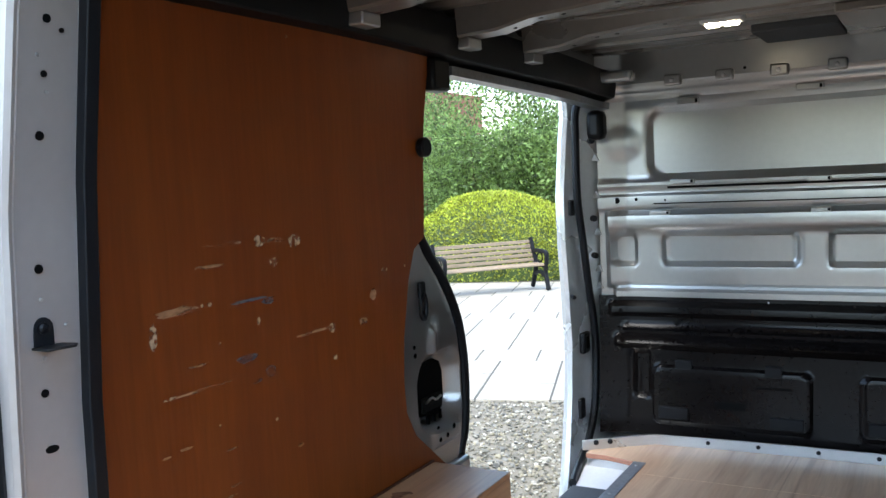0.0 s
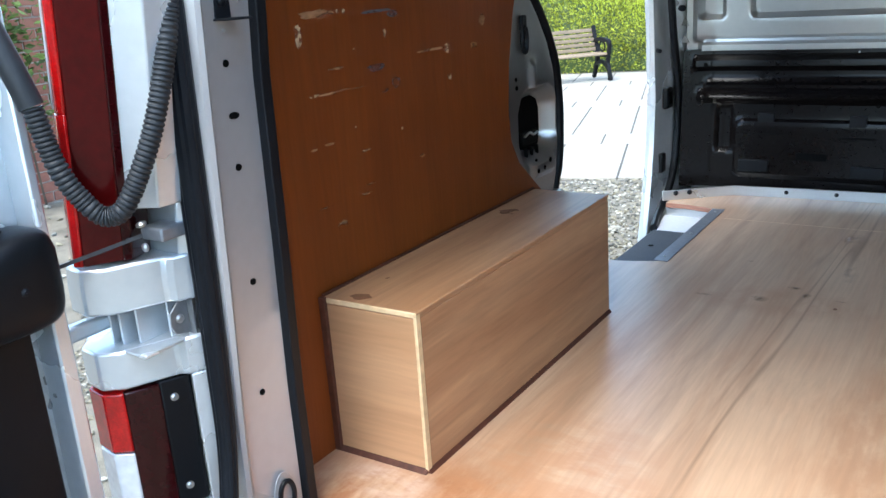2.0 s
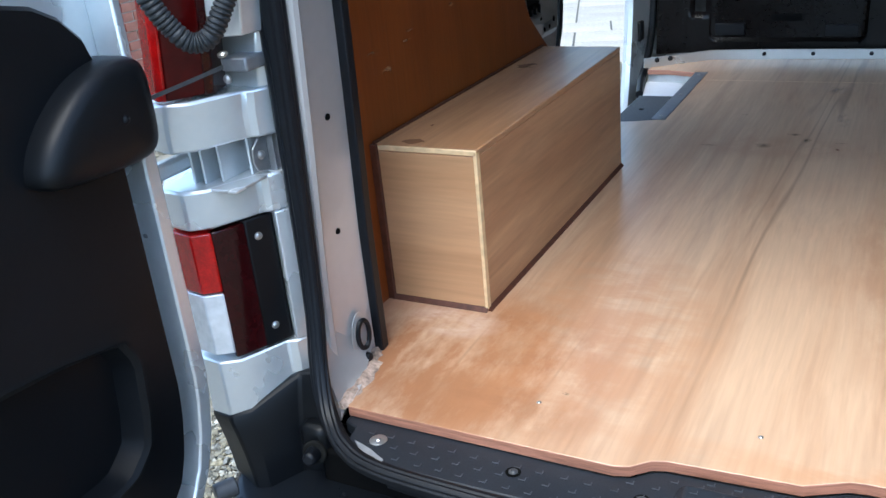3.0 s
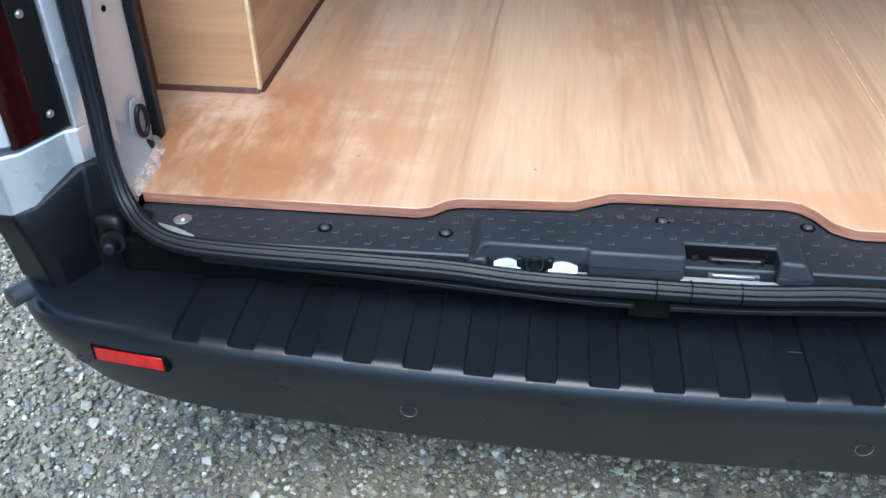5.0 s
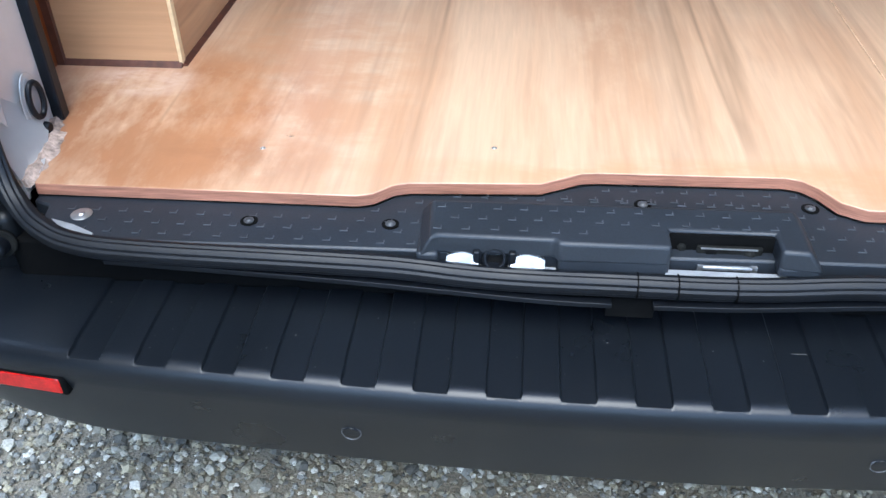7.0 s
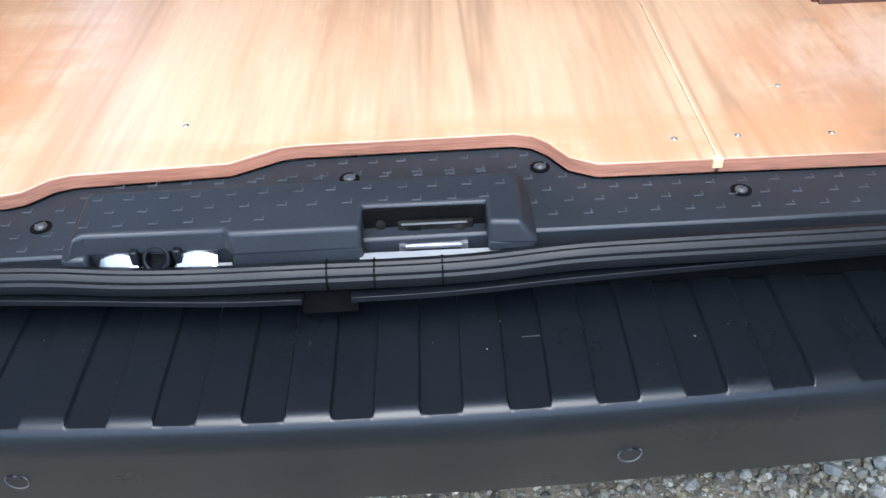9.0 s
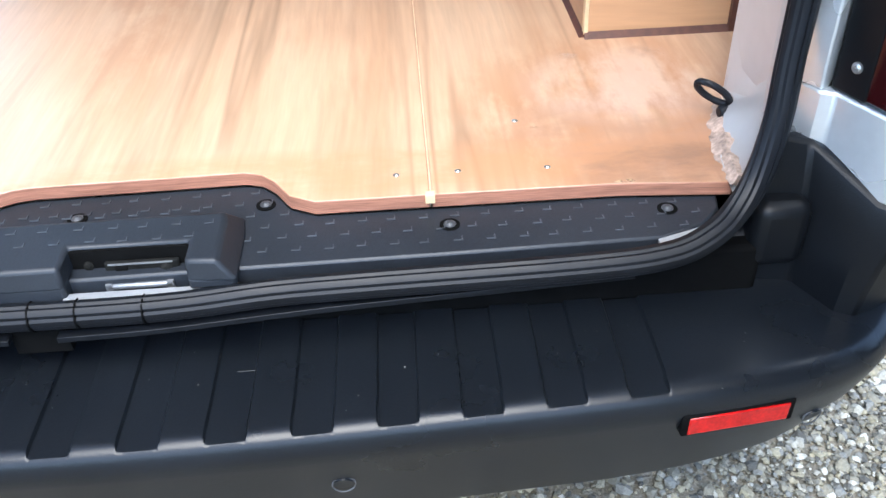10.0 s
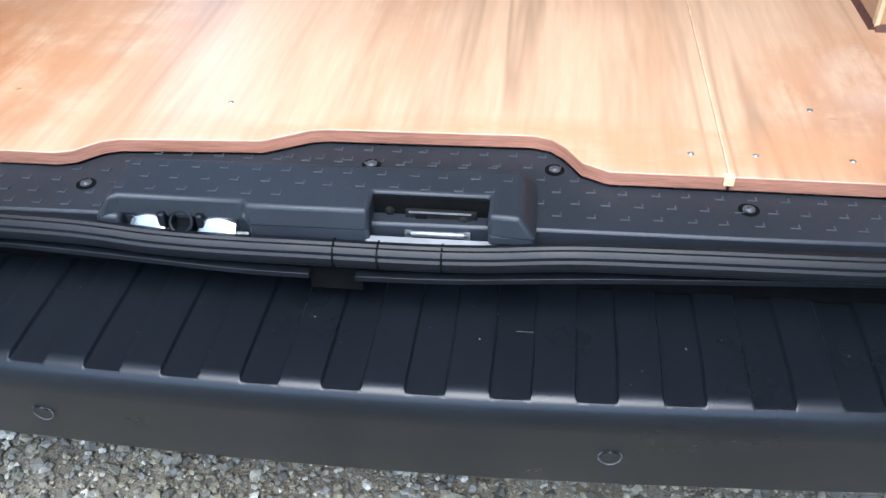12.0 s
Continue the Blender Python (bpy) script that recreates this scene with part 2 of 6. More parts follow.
GRAVEL = material("gravel_ground", (0.18, 0.16, 0.12), 0.95, vary=0.5, scale=7, fine=220, bump=0.003)
SLAB = material("paving_slab", (0.345, 0.315, 0.26), 0.85, vary=0.2, scale=2, fine=40, bump=0.001)
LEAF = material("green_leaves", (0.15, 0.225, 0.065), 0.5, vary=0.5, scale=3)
LEAF_Y = material("golden_hedge_leaves", (0.44, 0.48, 0.06), 0.5, vary=0.4, scale=3)
BARK = material("bark", (0.10, 0.075, 0.05), 0.9, vary=0.4)
SLAT = material("bench_timber", (0.27, 0.20, 0.13), 0.6, vary=0.3, scale=8, stretch=(1, 8, 8))
BRICK = material("red_brick", (0.30, 0.12, 0.08), 0.9, vary=0.3, scale=15, fine=150, bump=0.002)
JOINT = material("dark_joint_sand", (0.085, 0.08, 0.065), 0.95, vary=0.3, scale=20)
MORTAR = material("lime_mortar", (0.42, 0.38, 0.33), 0.95, vary=0.2, scale=20)
STONE = material("gravel_stones", (1.0, 1.0, 1.0), 0.85, vary=0.3, scale=25, fine=300, bump=0.0008)
TAN_SEALANT = material("dark_brown_sealant", (0.085, 0.028, 0.016), 0.5, vary=0.3, scale=40)
DUST = material("grey_dried_sealant", (0.40, 0.295, 0.235), 0.8, vary=0.5, scale=45, fine=160, bump=0.003)
GREY_PLASTIC = material("grey_plastic", (0.05, 0.052, 0.056), 0.45, vary=0.2, scale=20)
STEP_GREY = material("grey_step_matting", (0.04, 0.045, 0.05), 0.7, vary=0.2, scale=30, fine=300, bump=0.0006)
ALU = material("grey_aluminium_strip", (0.30, 0.31, 0.32), 0.4, metal=0.6, vary=0.15, scale=30)
IRON = material("black_cast_iron", (0.010, 0.010, 0.011), 0.5, vary=0.2, spec=0.12)


def patchy(name, base, rough=0.7, scale=30.0, cover=0.5, stretch=(1, 1, 1), most=1.0, soft=0.16, fade=False):
    """Thin paint, scuff or stain that breaks up at its edges."""
    m = material(name, base, rough, vary=0.15, scale=40)
    n, l = m.node_tree.nodes, m.node_tree.links
    tc, mp, nz = n.new("ShaderNodeTexCoord"), n.new("ShaderNodeMapping"), n.new("ShaderNodeTexNoise")
    mp.inputs["Scale"].default_value = stretch
    nz.inputs["Scale"].default_value, nz.inputs["Detail"].default_value = scale, 5
    l.new(tc.outputs["Object"], mp.inputs["Vector"])
    l.new(mp.outputs[0], nz.inputs["Vector"])
    mr = n.new("ShaderNodeMapRange")
    mr.inputs["From Min"].default_value, mr.inputs["From Max"].default_value = 0.62 - 0.25 * cover, 0.62 + soft - 0.25 * cover
    mr.inputs["To Max"].default_value = most
    l.new(nz.outputs[0], mr.inputs["Value"])
    cover_out = mr.outputs[0]
    if fade:
        mid, far, fall, both = n.new("ShaderNodeVectorMath"), n.new("ShaderNodeVectorMath"), n.new("ShaderNodeMapRange"), n.new("ShaderNodeMath")
        mid.operation, far.operation, both.operation = "MULTIPLY_ADD", "LENGTH", "MULTIPLY"
        mid.inputs[1].default_value, mid.inputs[2].default_value = (2, 2, 0), (-1, -1, 0)
        l.new(tc.outputs["Generated"], mid.inputs[0])
        l.new(mid.outputs[0], far.inputs[0])
        fall.inputs["From Min"].default_value, fall.inputs["From Max"].default_value = 0.85, 0.2
        l.new(far.outputs["Value"], fall.inputs["Value"])
        l.new(fall.outputs[0], both.inputs[0])
        l.new(mr.outputs[0], both.inputs[1])
        cover_out = both.outputs[0]
    tr, mix = n.new("ShaderNodeBsdfTransparent"), n.new("ShaderNodeMixShader")
    l.new(cover_out, mix.inputs[0])
    l.new(tr.outputs[0], mix.inputs[1])
    l.new(n["Principled BSDF"].outputs[0], mix.inputs[2])
    l.new(mix.outputs[0], n["Material Output"].inputs[0])
    return m


SCUFF = patchy("pale_scuff", (0.52, 0.36, 0.22), 0.8, 90, 0.75)
SCUFF_THIN = patchy("faint_scuff", (0.38, 0.20, 0.10), 0.8, 45, 0.75, (1, 0.35, 1))
BLUE_STAIN = patchy("blue_grey_stain", (0.10, 0.095, 0.105), 0.7, 50, 0.95, (1, 0.5, 1))
BROWN_STAIN = patchy("brown_stain", (0.20, 0.085, 0.04), 0.6, 25, 0.9)
FLOOR_STAIN = patchy("brown_floor_stain", (0.40, 0.185, 0.09), 0.5, 16, 1.0, (1, 0.28, 1), 0.72, 0.4, True)
SMUDGE = patchy("grey_floor_smudge", (0.25, 0.165, 0.10), 0.6, 40, 0.85, (1, 0.7, 1), 0.75, 0.3, True)
WORN = patchy("worn_pale_varnish", (0.70, 0.53, 0.42), 0.7, 26, 0.55, (1, 0.6, 1), 0.6, 0.3, True)
HOSE = material("grey_hose_rubber", (0.022, 0.025, 0.028), 0.5, vary=0.2, scale=30)
GLOW = bpy.data.materials.new("lit_lamp_diffuser")
GLOW.use_nodes = True
GLOW.node_tree.nodes["Principled BSDF"].inputs["Emission Color"].default_value = (1.0, 0.87, 0.66, 1)
GLOW.node_tree.nodes["Principled BSDF"].inputs["Emission Strength"].default_value = 3.0


# ---- mesh helpers ----
def thing(name, at, label, category, group="", kind=""):
    ob = new(name)
    ob.location = at
    ob.empty_display_size = 0.1
    return tagged(ob, label, category, group, kind)


def part(name, bm, mat, parent=None, label="", smooth=True, bevel=0.0, segments=2):
    """One mesh object from a bmesh in world coordinates, under its thing."""
    bmesh.ops.recalc_face_normals(bm, faces=bm.faces)
    me = bpy.data.meshes.new(name)
    bm.to_mesh(me)
    bm.free()
    for m in mat if isinstance(mat, (list, tuple)) else [mat]:
        me.materials.append(m)
    ob = new(name, me)
    if smooth:
        me.shade_smooth()
        me.set_sharp_from_angle(angle=radians(32))
    if bevel:
        mod = ob.modifiers.new("bevel", "BEVEL")
        mod.width, mod.segments, mod.limit_method, mod.angle_limit = bevel, segments, "ANGLE", radians(40)
        mod.harden_normals = False
    if parent:
        ob.parent = parent
        if parent.type == "EMPTY":
            ob.matrix_parent_inverse = Matrix.Translation(parent.location).inverted()
    return tagged(ob, label)


def box(bm, x0, x1, y0, y1, z0, z1, m=0):
    v = [bm.verts.new(p) for p in ((x0, y0, z0), (x1, y0, z0), (x1, y1, z0), (x0, y1, z0), (x0, y0, z1), (x1, y0, z1), (x1, y1, z1), (x0, y1, z1))]
    for q in ((3, 2, 1, 0), (4, 5, 6, 7), (0, 1, 5, 4), (1, 2, 6, 5), (2, 3, 7, 6), (3, 0, 4, 7)):
        bm.faces.new([v[i] for i in q]).material_index = m
    return bm


def boxes(*dims):
    bm = bmesh.new()
    for d in dims:
        box(bm, *d)
    return bm


def prism(bm, points, offset, m=0):
    """A closed outline pushed along offset."""
    o = Vector(offset)
    a = [bm.verts.new(p) for p in points]
    b = [bm.verts.new(Vector(p) + o) for p in points]
    bm.faces.new(a).material_index = m
    bm.faces.new(b[::-1]).material_index = m
    for i in range(len(a)):
        j = (i + 1) % len(a)
        bm.faces.new((a[i], b[i], b[j], a[j])).material_index = m
    return bm


def loft(bm, sections, closed=True, caps=True, m=0):
    rows = [[bm.verts.new(p) for p in s] for s in sections]
    k = len(rows[0])
    for a, b in zip(rows, rows[1:]):
        for i in range(k if closed else k - 1):
            j = (i + 1) % k
            bm.faces.new((a[i], a[j], b[j], b[i])).material_index = m
    if caps and closed:
        bm.faces.new(rows[0]).material_index = m
        bm.faces.new(rows[-1][::-1]).material_index = m
    return bm


def smooth_line(points, n=8):
    """A line of Catmull-Rom points through the given ones."""
    p = [Vector(q) for q in points]
    p = [2 * p[0] - p[1], *p, 2 * p[-1] - p[-2]]
    out = []
    for i in range(1, len(p) - 2):
        for k in range(n):
            t = k / n
            out.append(0.5 * (2 * p[i] + (p[i + 1] - p[i - 1]) * t + (2 * p[i - 1] - 5 * p[i] + 4 * p[i + 1] - p[i + 2]) * t * t + (3 * p[i] - p[i - 1] - 3 * p[i + 1] + p[i + 2]) * t**3))
    return out + [p[-2]]


def sweep(bm, line, profile, up=(0, 0, 1), radii=None, caps=True, m=0):
    """A profile of (side, up) pairs carried along a line."""
    line = [Vector(q) for q in line]
    secs = []
    for i, p in enumerate(line):
        d = (line[min(i + 1, len(line) - 1)] - line[max(i - 1, 0)]).normalized()
        s = d.cross(Vector(up))
        if s.length < 1e-4:
            s = d.cross(Vector((0, 1, 0)))
        s.normalize()
        u = s.cross(d)
        r = radii[i] if radii else 1.0
        secs.append([p + s * a * r + u * b * r for a, b in profile])
    return loft(bm, secs, True, caps, m)


def ring(n, r=1.0, r2=None):
    return [(r * math.cos(2 * math.pi * i / n), (r2 or r) * math.sin(2 * math.pi * i / n)) for i in range(n)]


def disc(bm, centre, axis, r, h, n=16, m=0, r2=None):
    """A short cylinder from centre along axis."""
    a = Vector(axis).normalized()
    s = a.cross(Vector((0, 0, 1)) if abs(a.z) < 0.9 else Vector((0, 1, 0))).normalized()
    u = s.cross(a)
    c = Vector(centre)
    return loft(bm, [[c + a * k + (s * x + u * y) * q for x, y in ring(n)] for k, q in ((0, r), (h, r2 or r))], m=m)


def patch(centre, u, v, w, h, seed, n=14, lift=0.0006):
    """A thin uneven patch lying on a surface, w by h across its axes u and v."""
    rng = random.Random(seed)
    c, u, v = Vector(centre), Vector(u).normalized(), Vector(v).normalized()
    nrm = u.cross(v)
    bm = bmesh.new()
    vs = []
    for i in range(n):
        a, r = 2 * math.pi * i / n, rng.uniform(0.7, 1.1)
        vs.append(bm.verts.new(c + u * (w / 2 * r * math.cos(a)) + v * (h / 2 * r * math.sin(a)) + nrm * lift))
    bm.faces.new(vs)
    return bm


def step(x, edge, soft):
    t = max(0.0, min(1.0, (x - edge) / soft + 0.5))
    return t * t * (3 - 2 * t)


def bump(u, v, u0, u1, v0, v1, soft=0.014):
    """One inside a rectangle and zero outside, with soft sides."""
    return step(u, u0, soft) * (1 - step(u, u1, soft)) * step(v, v0, soft) * (1 - step(v, v1, soft))


def rounded(u, v, u0, u1, v0, v1, r, soft):
    """One inside a rectangle with round corners and zero outside."""
    du, dv = max(u0 + r - u, u - u1 + r), max(v0 + r - v, v - v1 + r)
    d = math.hypot(max(du, 0.0), max(dv, 0.0)) + min(max(du, dv), 0.0) - r
    return 1 - step(d, 0.0, soft)


def stamped(u_range, v_range, size, place, height, back=0.012, inside=None):
    """Pressed sheet metal: a fine grid whose points place(u, v, h) puts into the world, with a back at a small distance."""
    nu, nv = max(2, round((u_range[1] - u_range[0]) / size)), max(2, round((v_range[1] - v_range[0]) / size))
    bm = bmesh.new()
    rows = []
    for j in range(nv + 1):
        v = v_range[0] + (v_range[1] - v_range[0]) * j / nv
        rows.append([])
        for i in range(nu + 1):
            u = u_range[0] + (u_range[1] - u_range[0]) * i / nu
            rows[-1].append((bm.verts.new(place(u, v, height(u, v))), u, v))
    for j in range(nv):
        for i in range(nu):
            q = (rows[j][i], rows[j][i + 1], rows[j + 1][i + 1], rows[j + 1][i])
            if inside is None or all(inside(a[1], a[2]) for a in q):
                bm.faces.new([a[0] for a in q])
    loose = [w for w in bm.verts if not w.link_faces]
    bmesh.ops.delete(bm, geom=loose, context="VERTS")
    rim = [e for e in bm.edges if e.is_boundary]
    out = bmesh.ops.extrude_edge_only(bm, edges=rim)
    shift = (Vector(place(u_range[0], v_range[0], -back)) - Vector(place(u_range[0], v_range[0], 0)))
    bmesh.ops.translate(bm, verts=[g for g in out["geom"] if isinstance(g, bmesh.types.BMVert)], vec=shift)
    return bm


def screw(name, at, axis, r, parent, mat=None, label=""):
    """A domed screw head with a cross slot."""
    a = Vector(axis).normalized()
    bm = disc(bmesh.new(), Vector(at) - a * 0.002, a, r, 0.003, 14)
    disc(bm, Vector(at) + a * 0.001, a, r * 0.85, r * 0.28, 14, r2=r * 0.45)
    disc(bm, Vector(at) + a * (0.0012 + r * 0.28), a, r * 0.22, 0.0006, 6)
    return part(name, bm, mat or STEEL, parent, label)



# ---- ground and garden ----
def ground_z(y):
    return -0.025 * max(0.0, min(y, 16.0) - 2.6)


bm = bmesh.new()
GX = [-300, -60, -20, -8, -4, -2, 0, 2, 6, 20, 80, 300]
GY = [-300, -60, -12, -4, -1, 0, 1, 2.6, 4, 6, 9, 12, 16, 60, 300]
grid = [[bm.verts.new((x, y, ground_z(y) - 0.004)) for x in GX] for y in GY]
for j in range(len(GY) - 1):
    for i in range(len(GX) - 1):
        bm.faces.new((grid[j][i], grid[j][i + 1], grid[j + 1][i + 1], grid[j + 1][i]))
tagged(part("ground", bm, GRAVEL), "grey loose gravel ground under the van", "ground", kind="structure")


def stone(rng, r):
    """A rough pebble: a squashed octahedron with cut corners, as points and faces."""
    pts = []
    for x, y, z in ((1, 0, 0), (0, 1, 0), (-1, 0, 0), (0, -1, 0), (0.6, 0.6, 0.55), (-0.6, 0.6, 0.5), (-0.6, -0.6, 0.55), (0.6, -0.6, 0.5), (0, 0, 0.85), (0, 0, -0.6)):
        k = r * rng.uniform(0.7, 1.15)
        pts.append(Vector((x * k, y * k, z * k * 0.8)))
    return pts, ((0, 4, 7), (0, 1, 4), (1, 5, 4), (1, 2, 5), (2, 6, 5), (2, 3, 6), (3, 7, 6), (3, 0, 7), (4, 8, 7), (4, 5, 8), (5, 6, 8), (6, 7, 8), (0, 9, 1), (1, 9, 2), (2, 9, 3), (3, 9, 0))


rng = random.Random(4)
verts, faces = [], []


def scatter(count, x0, x1, y0, y1, lo, hi, keep=None):
    for _ in range(count):
        x, y = rng.uniform(x0, x1), rng.uniform(y0, y1)
        if keep and not keep(x, y):
            continue
        r = lo + (hi - lo) * rng.random() ** 2.2
        pts, fs = stone(rng, r)
        turn = Euler((rng.uniform(-0.5, 0.5), rng.uniform(-0.5, 0.5), rng.uniform(0, 6.3))).to_matrix()
        base = len(verts)
        at = Vector((x, y, ground_z(y) - r * 0.02))
        verts.extend(turn @ p + at for p in pts)
        faces.extend(tuple(base + k for k in f) for f in fs)


EDGE_DIR = Vector((0.95, 0.31, 0)).normalized()
EDGE_AT = Vector((-2.57, 4.66, 0))


def past_edge(x, y):
    return (y - EDGE_AT.y) * EDGE_DIR.x - (x - EDGE_AT.x) * EDGE_DIR.y


scatter(34000, -1.6, 1.3, -0.40, 0.50, 0.0025, 0.008)
scatter(3600, -1.6, 1.3, -0.40, 0.50, 0.007, 0.0145)
scatter(20000, 0.80, 1.9, -0.40, 1.2, 0.0025, 0.007)
scatter(1100, 0.80, 1.9, -0.40, 1.2, 0.006, 0.012)
scatter(2500, -1.9, -0.9, 0.3, 0.9, 0.004, 0.012)
scatter(16000, -3.0, -0.9, 0.9, 2.6, 0.005, 0.013)
scatter(16000, -4.2, -0.9, 2.4, 5.6, 0.007, 0.017, lambda x, y: past_edge(x, y) < 0)
scatter(900, -6.5, -1.5, 0.3, 4.0, 0.012, 0.03, lambda x, y: past_edge(x, y) < 0)
me = bpy.data.meshes.new("gravel")
me.from_pydata([tuple(v) for v in verts], [], faces)
me.materials.append(STONE)
gn = STONE.node_tree.nodes
geo = gn.new("ShaderNodeNewGeometry")
shades = gn.new("ShaderNodeValToRGB")
shades.color_ramp.interpolation = "CONSTANT"
for at, tone in ((0.0, (0.080, 0.076, 0.062)), (0.14, (0.150, 0.140, 0.108)), (0.34, (0.215, 0.195, 0.140)), (0.55, (0.262, 0.232, 0.155)), (0.68, (0.18, 0.176, 0.152)), (0.83, (0.33, 0.312, 0.252)), (0.95, (0.46, 0.44, 0.37))):
    stop = shades.color_ramp.elements[0] if at == 0.0 else shades.color_ramp.elements.new(at)
    stop.color = (*tone, 1)
shades.color_ramp.elements.remove(shades.color_ramp.elements[-1])
STONE.node_tree.links.new(geo.outputs["Random Per Island"], shades.inputs[0])
tint = gn.new("ShaderNodeVectorMath")
tint.operation = "MULTIPLY"
src = gn["Principled BSDF"].inputs["Base Color"].links[0].from_socket
STONE.node_tree.links.new(src, tint.inputs[0])
STONE.node_tree.links.new(shades.outputs[0], tint.inputs[1])
STONE.node_tree.links.new(tint.outputs[0], gn["Principled BSDF"].inputs["Base Color"])
tagged(new("gravel", me), "loose grey and buff gravel stones beside the van", "gravel", kind="stuff")

# unseen plain walls, added to close the yard and bound low light and reflections
tagged(part("wall_south", boxes((-20, 20, -15.3, -15.0, -0.1, 2.4)), YARD_WALL), "plain grey unseen wall added to close the yard", "wall", kind="structure")
tagged(part("wall_east", boxes((6.6, 6.9, -15.0, 14, -0.1, 2.2)), YARD_WALL), "plain grey unseen wall added beside the yard", "wall", kind="structure")
tagged(part("wall_west", boxes((-9.5, -9.2, -15.0, -1.6, -0.1, 2.4)), YARD_WALL), "plain grey unseen wall added beside the yard", "wall", kind="structure")

# ---- plywood lining ----
F = 0.56
prof = ((0.13, 0.5), (1.14, 0.5), (1.18, 0.83), (1.06, 0.93), (1.025, 0.99), (1.02, 1.06), (1.03, 1.16), (1.06, 1.28), (1.09, 1.345), (1.137, 1.37), (1.147, 1.5), (1.16, 1.62), (1.2, 1.80), (0.13, 1.80))
bm = prism(bmesh.new(), [(-0.832, y, z) for y, z in prof], (-0.012, 0, 0))
wall_lining = tagged(part("plywood_wall_panel", bm, PLY_WALL), "scuffed orange varnished plywood lining along the van side", "wall panel")
MARKS = (
    (0.677, 1.401, 0.035, 0.035, 0), (0.63, 1.408, 0.13, 0.012, 1), (0.584, 1.409, 0.03, 0.028, 0), (0.50, 1.412, 0.10, 0.008, 1), (0.62, 1.37, 0.024, 0.024, 0),
    (0.46, 1.379, 0.08, 0.007, 1), (0.966, 1.315, 0.024, 0.015, 0), (1.045, 1.315, 0.01, 0.014, 0), (0.339, 1.288, 0.018, 0.06, 0), (0.39, 1.318, 0.10, 0.02, 1),
    (0.451, 1.319, 0.03, 0.010, 0), (0.55, 1.312, 0.10, 0.008, 2), (0.60, 1.305, 0.04, 0.018, 2), (0.479, 1.252, 0.018, 0.010, 0), (0.775, 1.226, 0.022, 0.028, 0),
    (0.72, 1.228, 0.11, 0.008, 1), (0.777, 1.168, 0.018, 0.022, 0), (0.535, 1.215, 0.06, 0.018, 2), (0.592, 1.182, 0.03, 0.03, 2), (0.555, 1.172, 0.03, 0.012, 2),
    (0.424, 1.227, 0.06, 0.006, 1), (0.362, 1.189, 0.03, 0.008, 0), (0.43, 1.188, 0.13, 0.007, 1), (0.569, 1.273, 0.009, 0.022, 0), (0.60, 1.094, 0.009, 0.009, 0),
    (0.347, 1.102, 0.02, 0.006, 1), (0.387, 1.105, 0.03, 0.006, 1), (0.484, 1.075, 0.03, 0.006, 1), (0.242, 1.029, 0.05, 0.008, 2), (0.462, 1.12, 0.006, 0.008, 0),
    (0.47, 0.998, 0.05, 0.006, 1), (0.49, 1.014, 0.03, 0.008, 1), (0.92, 1.27, 0.03, 0.03, 1), (0.88, 1.22, 0.03, 0.02, 1), (0.36, 1.00, 0.05, 0.006, 1), (0.40, 0.96, 0.03, 0.02, 1),
    (0.95, 1.14, 0.05, 0.008, 1), (0.66, 1.03, 0.02, 0.01, 1), (0.691, 1.766, 0.008, 0.008, 0), (1.139, 1.642, 0.007, 0.007, 0),
)
for k, (y, z, w, h, kind) in enumerate(MARKS):
    part("scuff_mark", patch((-0.832, y, z), (0, 1, 0), (0, 0, 1), w, h * 0.8, k), (SCUFF, SCUFF_THIN, BLUE_STAIN)[kind], wall_lining)

edge = [(-0.712, -0.012), (-0.31, -0.012), (-0.29, -0.006), (-0.268, 0.014), (-0.25, 0.02), (-0.09, 0.029), (-0.04, 0.055), (-0.02, 0.058), (0.205, 0.062), (0.225, 0.056), (0.24, 0.041), (0.258, 0.012), (0.285, -0.002), (0.60, -0.003), (0.66, -0.008), (0.718, -0.013)]
SEAM = 0.405


def board(points):
    bm = prism(bmesh.new(), [(x, y, F) for x, y in points], (0, 0, -0.0168))
    bm.normal_update()
    for f in bm.faces:
        f.material_index = 1 if abs(f.normal.z) < 0.5 else 0
    return bm


left = [p for p in edge if p[0] < SEAM] + [(SEAM - 0.001, -0.002), (SEAM - 0.001, 2.34), (-0.2, 2.334), (-0.41, 2.324), (-0.655, 2.304), (-0.84, 2.170), (-0.84, 2.13), (-0.77, 2.13), (-0.70, 2.112), (-0.64, 2.09), (-0.64, 1.53), (-0.72, 1.50), (-0.84, 1.47), (-0.84, 0.1), (-0.745, 0.1), (-0.722, 0.03)]
floor_l = tagged(part("plywood_floor_board", board(left), [PLY_FLOOR, PLY_EDGE], bevel=0.0015), "worn varnished plywood load floor board with dark grain", "floor board", "floor boards")
right = [(SEAM + 0.001, -0.002)] + [p for p in edge if p[0] > SEAM] + [(0.722, 0.03), (0.745, 0.1), (0.84, 0.1), (0.84, 2.345), (SEAM + 0.001, 2.34)]
floor_r = tagged(part("plywood_floor_board", board(right), [PLY_FLOOR, PLY_EDGE], bevel=0.0015), "worn varnished plywood load floor board with scuffed corner", "floor board", "floor boards")
part("filled_seam", boxes((SEAM - 0.0009, SEAM + 0.0009, 0.004, 2.335, F - 0.004, F + 0.0003)), FILLER, floor_l, "pale filled joint between the boards")
part("filled_seam", boxes((-0.61, SEAM - 0.002, 2.0005, 2.0035, F - 0.004, F + 0.0003)), FILLER, floor_l, "pale filled cross joint")
